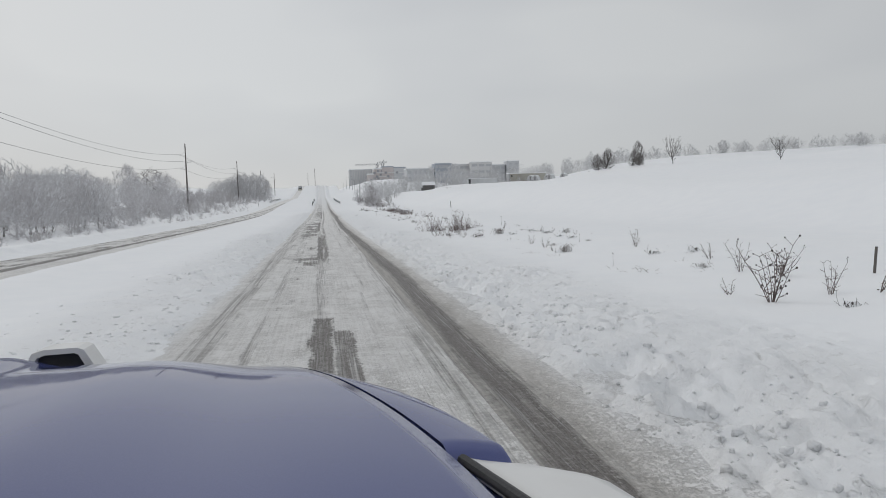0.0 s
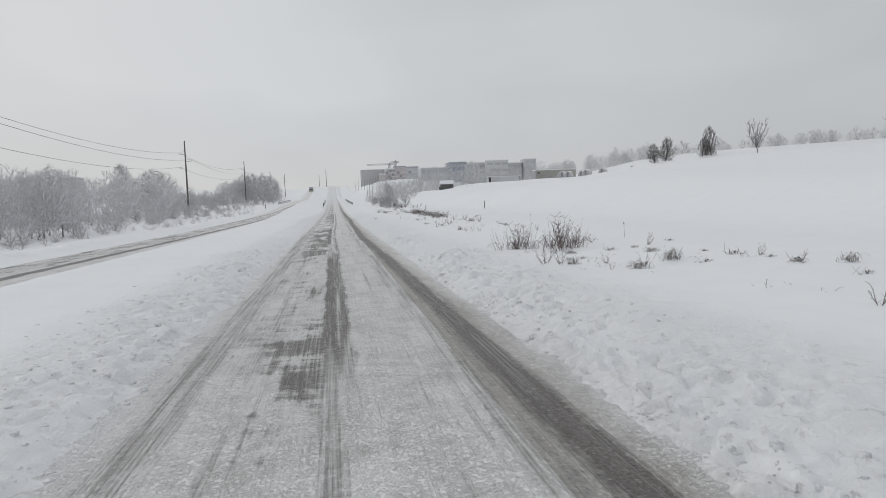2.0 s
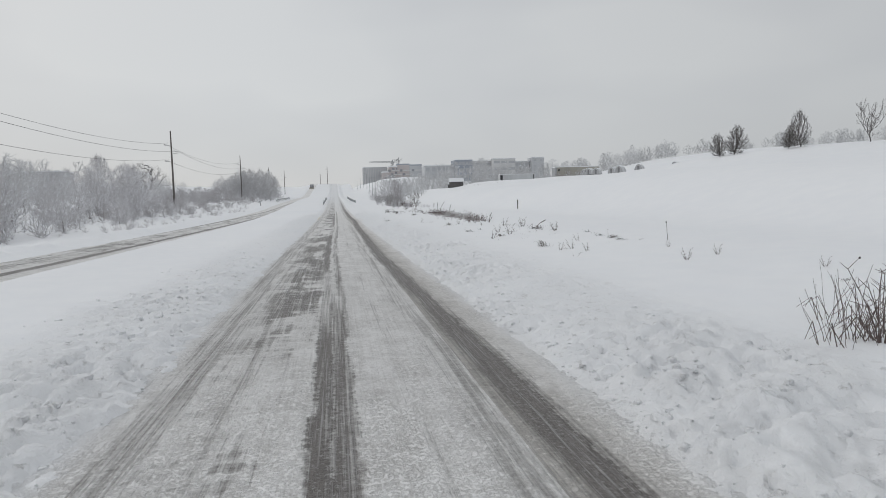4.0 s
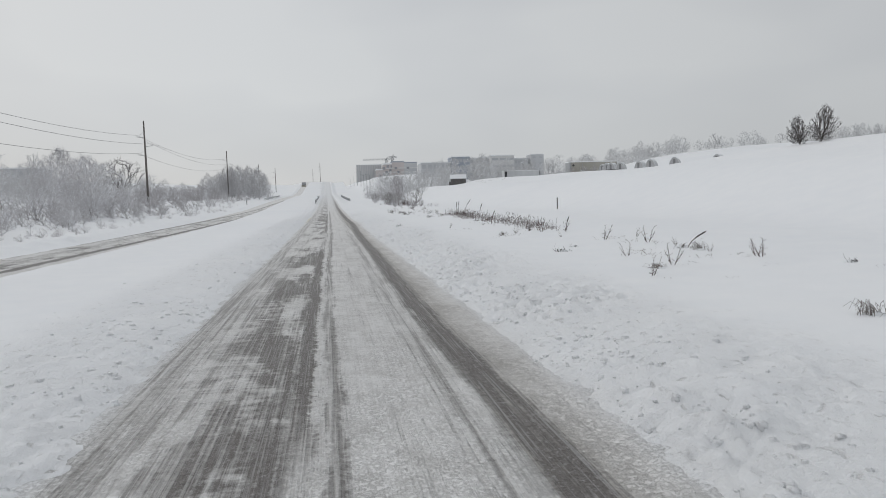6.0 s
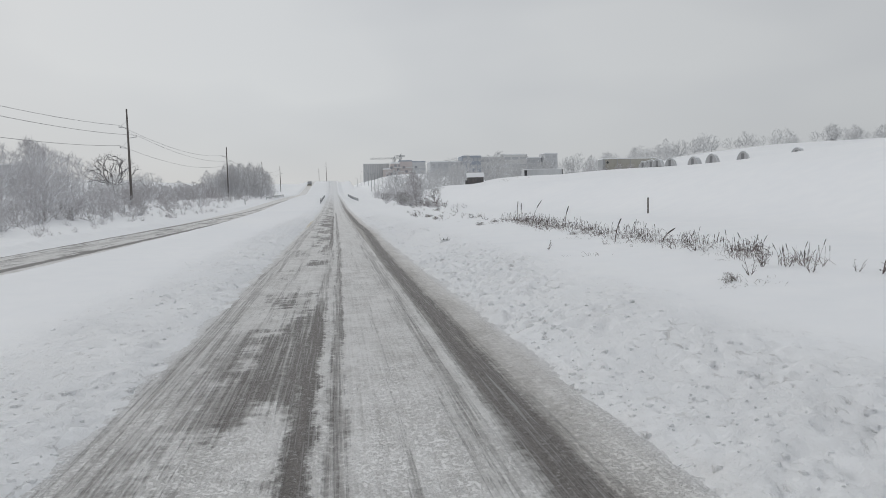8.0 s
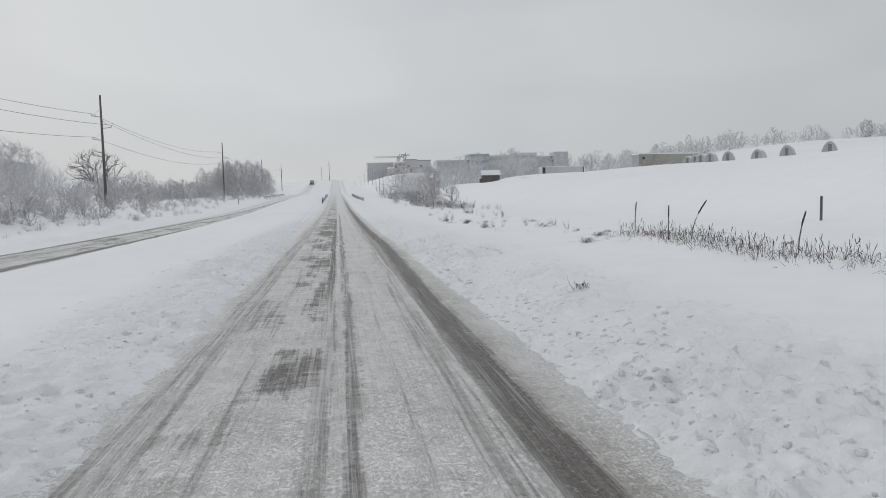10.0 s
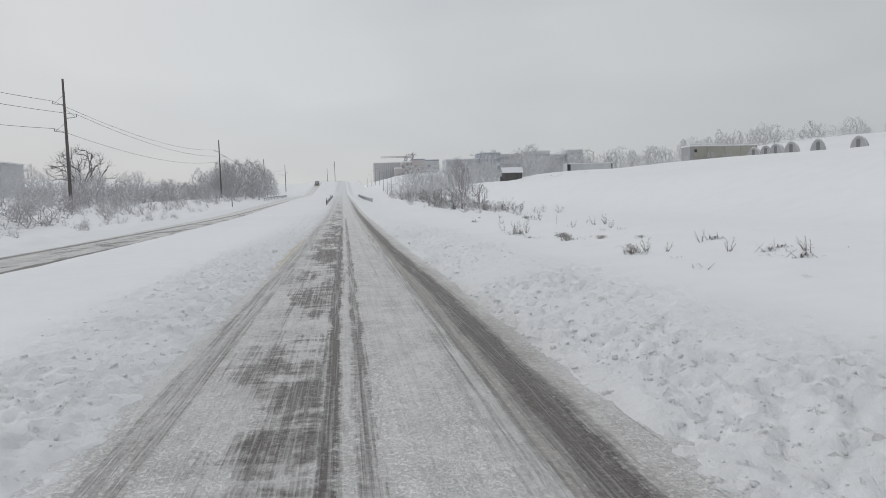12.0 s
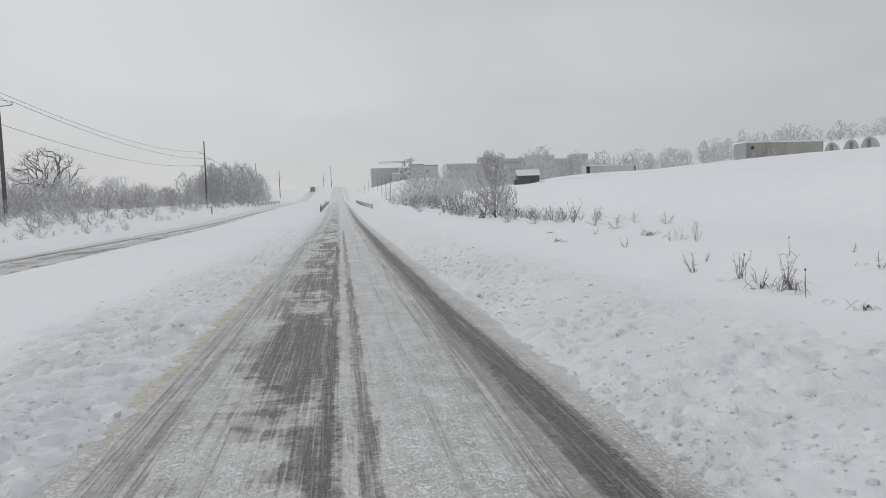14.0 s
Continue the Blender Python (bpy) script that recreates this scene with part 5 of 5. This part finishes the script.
def crane(x, y, z0, height, jib):
    t = thing("tower_crane", (x, y, z0), "pale tower crane with a long level jib", "crane")
    mast = Shape()
    for sx in (-0.7, 0.7):
        for sy in (-0.7, 0.7):
            mast.box((sx, sy, height / 2), (0.35, 0.35, height))
    for k in range(int(height / 1.5)):
        mast.tube([(-0.7, -0.7, k * 1.5), (0.7, -0.7, k * 1.5 + 1.5)], [0.12, 0.12], 4)
    part("mast", mast, STEEL, t)
    arm = Shape()
    lo, hi = min(-jib, 4), max(-jib, 4)
    for z in (0, 0.9):
        arm.box(((lo + hi) / 2, 0, height + z), (hi - lo, 0.35, 0.3))
    for k in range(int((hi - lo) / 1.2)):
        arm.tube([(lo + k * 1.2, 0, height), (lo + k * 1.2 + 0.6, 0, height + 0.9)], [0.1, 0.1], 4)
    part("jib", arm, STEEL, t)
    part("cab", Shape().box((0.9, -0.9, height - 1.2), (1.4, 1.4, 1.8)), CONCRETE, t)
    part("apex", Shape().tube([(0, 0, height), (1.2, 0, height + 2.6)], [0.7, 0.25], 4), STEEL, t)


crane(49.5, 612, 12, 22.5, 19)
crane(55, 616, 12, 24.5, 3)


# ---- roadside furniture far ahead ----
def guardrail(name_at, x0, y0, x1, y1, label):
    t = thing("guardrail", (x0, y0, 0), label, "guardrail", "guardrails")
    n = max(2, int(math.hypot(x1 - x0, y1 - y0) / 4))
    pts = [Vector((x0 + (x1 - x0) * k / n, y0 + (y1 - y0) * k / n, 0)) for k in range(n + 1)]
    zs = [max(land_z(p.x, p.y), float(grade(p.y)) if abs(p.x) < 6 else -9) for p in pts]
    beam = Shape()
    for dz, r in ((0.62, 0.07), (0.48, 0.07), (0.55, 0.05)):
        beam.tube([Vector((p.x - x0, p.y - y0, z + dz)) for p, z in zip(pts, zs)], [r] * len(pts), 6)
    part("rail", beam, STEEL, t)
    snow = Shape().tube([Vector((p.x - x0, p.y - y0, z + 0.70)) for p, z in zip(pts, zs)], [0.06] * len(pts), 6)
    part("snow_cap", snow, ROOF_SNOW, t, "snow lying along the rail", True)
    for p, z in zip(pts, zs):
        part("post", Shape().box((p.x - x0, p.y - y0 + 0.02, z + 0.25), (0.12, 0.15, 0.9)), STEEL, t)
    return t


guardrail("east", 5.2, 203, 5.0, 300, "snow-topped steel guardrail beside the climbing road")
guardrail("median", -2.7, 192, -3.0, 285, "snow-topped steel guardrail along the median")
guardrail("west", -17.4, 236, -17.6, 300, "snow-topped steel guardrail by the opposite road")


def marker_post():
    t = thing("marker_post", (0, 0, -300), "dark roadside marker post with a reflector", "marker post", "marker posts")
    part("post", Shape().box((0, 0, 0.5), (0.12, 0.06, 1.2)), DARK_VOID, t)
    part("reflector", Shape().box((0, -0.04, 0.95), (0.1, 0.02, 0.16)), HUTCH, t)
    return t


mp = marker_post()
for k, (x, y) in enumerate(((-2.6, 190), (-2.9, 240), (-16.9, 188))):
    m = pose(x, y, land_z(x, y))
    if k == 0:
        mp.matrix_basis = m
    else:
        copy_thing(mp, m)


def light_pole():
    t = thing("street_lamp", (0, 0, -300), "slim grey street lamp pole far up the road", "street lamp", "street lamps")
    part("pole", Shape().tube([(0, 0, -0.3), (0, 0, 9)], [0.14, 0.09], 8), STEEL, t)
    part("bracket", Shape().tube([(0, 0, 8.9), (-1.4, 0, 9.2)], [0.05, 0.04], 6), STEEL, t)
    part("lamp_head", Shape().box((-1.7, 0, 9.2), (0.7, 0.3, 0.14)), STEEL, t)
    return t


lp = light_pole()
for k, y in enumerate((345, 372, 402, 438, 490, 560, 650)):
    m = pose(18.8 + 0.006 * (y - 345), y, land_z(18.8, y))
    if k == 0:
        lp.matrix_basis = m
    else:
        copy_thing(lp, m)
for x, y in ((-5.0, 568), (-13.5, 720)):
    copy_thing(first, pose(x, y, land_z(x, y)))


def lorry():
    y = 486
    x = float(far_lane(y)) + 0.2
    t = thing("truck", (x, y, float(grade(y))), "distant dark truck ploughing snow on the opposite road", "truck")
    part("box_body", Shape().box((0, 3.2, 1.9), (2.4, 5.0, 2.4)), GREY_WALL, t)
    part("cab", Shape().box((0, 0, 1.5), (2.3, 1.7, 2.0), taper=0.92), DARK_VOID, t)
    part("windscreen", Shape().box((0, -0.83, 1.95), (1.9, 0.06, 0.8)), WINDOW, t)
    part("plough_blade", Shape().prism([(-1.5, 0.05), (-1.35, 0.05), (-1.2, 0.5), (-1.3, 1.0), (-1.42, 1.0), (-1.35, 0.5)], "x", -1.5, 1.5), TRAILER, t)
    for sx in (-1, 1):
        for wy in (0, 3.6, 4.8):
            part("wheel", Shape().tube([(sx * 1.15, wy, 0.48), (sx * 0.85, wy, 0.48)], [0.48, 0.48], 14), DARK_VOID, t)
        part("headlight", Shape().ball((sx * 0.8, -0.88, 1.0), 0.12, 1, 8, 5), HUTCH, t)


lorry()


# ---- the blue car's front end at the start of the drive ----
CAR_PAINT = Nodes("blue_metallic_paint", 0.5, 0.0)
flake = CAR_PAINT.noise(420, 2)
CAR_PAINT.color(CAR_PAINT.mix(CAR_PAINT.ramp(flake, (0.4, 0), (0.6, 1)), (0.062, 0.078, 0.215), (0.068, 0.084, 0.228)))
CAR_PAINT.bsdf.inputs["Specular IOR Level"].default_value = 0.0
CAR_PAINT.bsdf.inputs["Coat Weight"].default_value, CAR_PAINT.bsdf.inputs["Coat Roughness"].default_value = 1.0, 0.04
CAR_PAINT = CAR_PAINT.mat
CAR_WHITE = simple("white_lacquered_panel", (0.66, 0.66, 0.65), (0.72, 0.72, 0.71), 3, 0.3, bump=0.02)
RUBBER = simple("black_rubber_seal", (0.012, 0.012, 0.014), (0.025, 0.025, 0.028), 20, 0.55)


def hood_z(x, y):
    """Crowned bonnet that curves over ever faster toward its nose; a raised bulge runs down its middle."""
    c = (x + 0.62) / 0.86
    z = 1.254 - 0.05 * y - 0.0544 * np.maximum(y - 1.2, 0) ** 3 - 0.030 * np.abs(c) ** 3
    return z + 0.04 * step(0.5 - np.maximum(c, 0), 0, 0.45) + 0.04 * (1 - step(x, -0.98, -0.84)) * step(x, -1.9, -1.5)


def seam_x(y):
    return curve(y, (0.4, 0.25), (0.9, 0.228), (1.06, 0.205), (1.33, 0.149), (1.6, 0.074), (1.864, -0.012), (2.1, -0.11), (2.26, -0.22), (2.4, -0.42))


def car_front():
    car = thing("car", (0, 0, 0), "blue car front with long glossy bonnet and white trim", "car")
    hood = sheet("bonnet", np.linspace(0, 1, 45), np.linspace(0.50, 2.36, 60), lambda u, y: u * 0, CAR_PAINT)
    n = len(hood.data.vertices)
    co = np.empty(n * 3)
    hood.data.vertices.foreach_get("co", co)
    co = co.reshape(-1, 3)
    right = seam_x(co[:, 1]) - 0.006
    left = -1.24 - right
    co[:, 0] = left + (right - left) * co[:, 0]
    co[:, 2] = hood_z(co[:, 0], co[:, 1])
    hood.data.vertices.foreach_set("co", co.ravel())
    hood.data.update()
    hood.parent = car
    thick = hood.modifiers.new("thickness", "SOLIDIFY")
    thick.thickness, thick.offset = 0.012, -1
    for side in (1, -1):
        fender = sheet("fender", np.linspace(0, 1, 22), np.linspace(1.02, 2.34, 50), lambda u, y: u * 0, CAR_PAINT)
        n = len(fender.data.vertices)
        co = np.empty(n * 3)
        fender.data.vertices.foreach_get("co", co)
        co = co.reshape(-1, 3)
        u, y = co[:, 0].copy(), co[:, 1]
        s = seam_x(y) + 0.004
        wide = curve(y, (1.1, 0.105), (1.26, 0.103), (1.46, 0.098), (1.62, 0.085), (1.92, 0.025), (2.34, 0.02))
        flat, roll = np.minimum(u / 0.6, 1), np.maximum(u - 0.6, 0) / 0.4
        x = s + wide * flat + 0.03 * np.sin(1.5 * roll)
        z = hood_z(seam_x(y), y) - 0.001 - 0.05 * (1 - step(y, 1.08, 1.15)) - 0.012 * flat**2 - 0.26 * (1 - np.cos(1.45 * roll))
        co[:, 0], co[:, 2] = (x if side > 0 else -1.24 - x), z
        fender.data.vertices.foreach_set("co", co.ravel())
        fender.data.update()
        fender.parent = car
        wheel = Shape().tube([(0, -0.11, 0), (0, -0.09, 0), (0, 0.09, 0), (0, 0.11, 0)], [0.30, 0.34, 0.34, 0.30], 28)
        w = part("wheel", wheel, RUBBER, car)
        w.matrix_basis = pose(-0.62 + side * 0.78, 1.35, 0.33, 0, 0, 90)
        r = part("rim", Shape().tube([(0, -0.115, 0), (0, 0.115, 0)], [0.21, 0.21], 20), STEEL, w)
    # black seal and white panel at the bonnet's near corner
    def flank(y):
        return float(curve(y, (0.5, 0.37), (0.95, 0.268), (1.12, 0.226)))

    def top(y):
        return float(hood_z(np.array(0.22), np.array(y))) - 0.022

    ys = np.linspace(0.55, 1.12, 12)
    seal = Shape().tube([(flank(y) - 0.006, y, top(y) + 0.004) for y in ys], [0.010] * 12, 8)
    part("seal", seal, RUBBER, car, "black rubber seal along the seam")
    cover = Shape()
    rows = 16
    for i, y in enumerate(np.linspace(0.55, 1.12, rows)):
        wide = float(curve(y, (0.5, 0.09), (0.95, 0.170), (1.026, 0.172), (1.075, 0.14), (1.104, 0.075), (1.12, 0.01)))
        for j in range(8):
            v = j / 7
            cover.v.append(Vector((flank(y) + 0.008 + v * wide, y, top(y) + 0.006 - 0.018 * v**3 - 0.004 * v)))
    for i in range(rows - 1):
        for j in range(7):
            q = i * 8 + j
            cover.f.append((q, q + 1, q + 9, q + 8))
    cov = part("wing_cover", cover, CAR_WHITE, car, "white lacquered wing cover", True)
    tk = cov.modifiers.new("thickness", "SOLIDIFY")
    tk.thickness, tk.offset = 0.03, -1
    # white-rimmed scoop that stands on the bonnet's front
    arch = [(-0.13, -0.03), (-0.085, 0.055), (-0.05, 0.066), (0.055, 0.068), (0.075, 0.060), (0.125, -0.03)]
    inner = [(-0.105, -0.03), (-0.070, 0.040), (-0.045, 0.048), (0.045, 0.050), (0.058, 0.044), (0.095, -0.03)]
    sy = 2.40
    sz = float(hood_z(-0.72, 2.34)) - 0.018
    ring = Shape()
    for y in (sy, sy + 0.10):
        for a, z in arch:
            ring.v.append(Vector((-0.875 + a, y, sz + z)))
        for a, z in inner:
            ring.v.append(Vector((-0.875 + a, y, sz + z)))
    m = len(arch)
    for k in range(m - 1):
        ring.f += [(k, k + 1, m + k + 1, m + k), (2 * m + k, 3 * m + k, 3 * m + k + 1, 2 * m + k + 1),
                   (k, 2 * m + k, 2 * m + k + 1, k + 1), (m + k, m + k + 1, 3 * m + k + 1, 3 * m + k)]
    scoop = part("scoop", ring, CAR_WHITE, car, "white-rimmed air scoop")
    part("scoop_mouth", Shape().prism([(-0.875 + a, sz + z) for a, z in inner], "y", sy + 0.03, sy + 0.09), RUBBER, scoop, "dark scoop mouth")
    nose = Shape().prism([(2.20, 0.30), (2.45, 0.34), (2.50, 0.60), (2.44, 0.84), (2.33, 0.93), (2.05, 0.96), (1.9, 0.5)], "x", -1.42, 0.18)
    part("bumper", nose, CAR_PAINT, car)
    part("grille", Shape().box((-0.62, 2.49, 0.66), (0.8, 0.06, 0.2)), RUBBER, car)
    part("subframe", Shape().box((-0.62, 1.25, 0.62), (1.2, 1.5, 0.55)), RUBBER, car)


car_front()
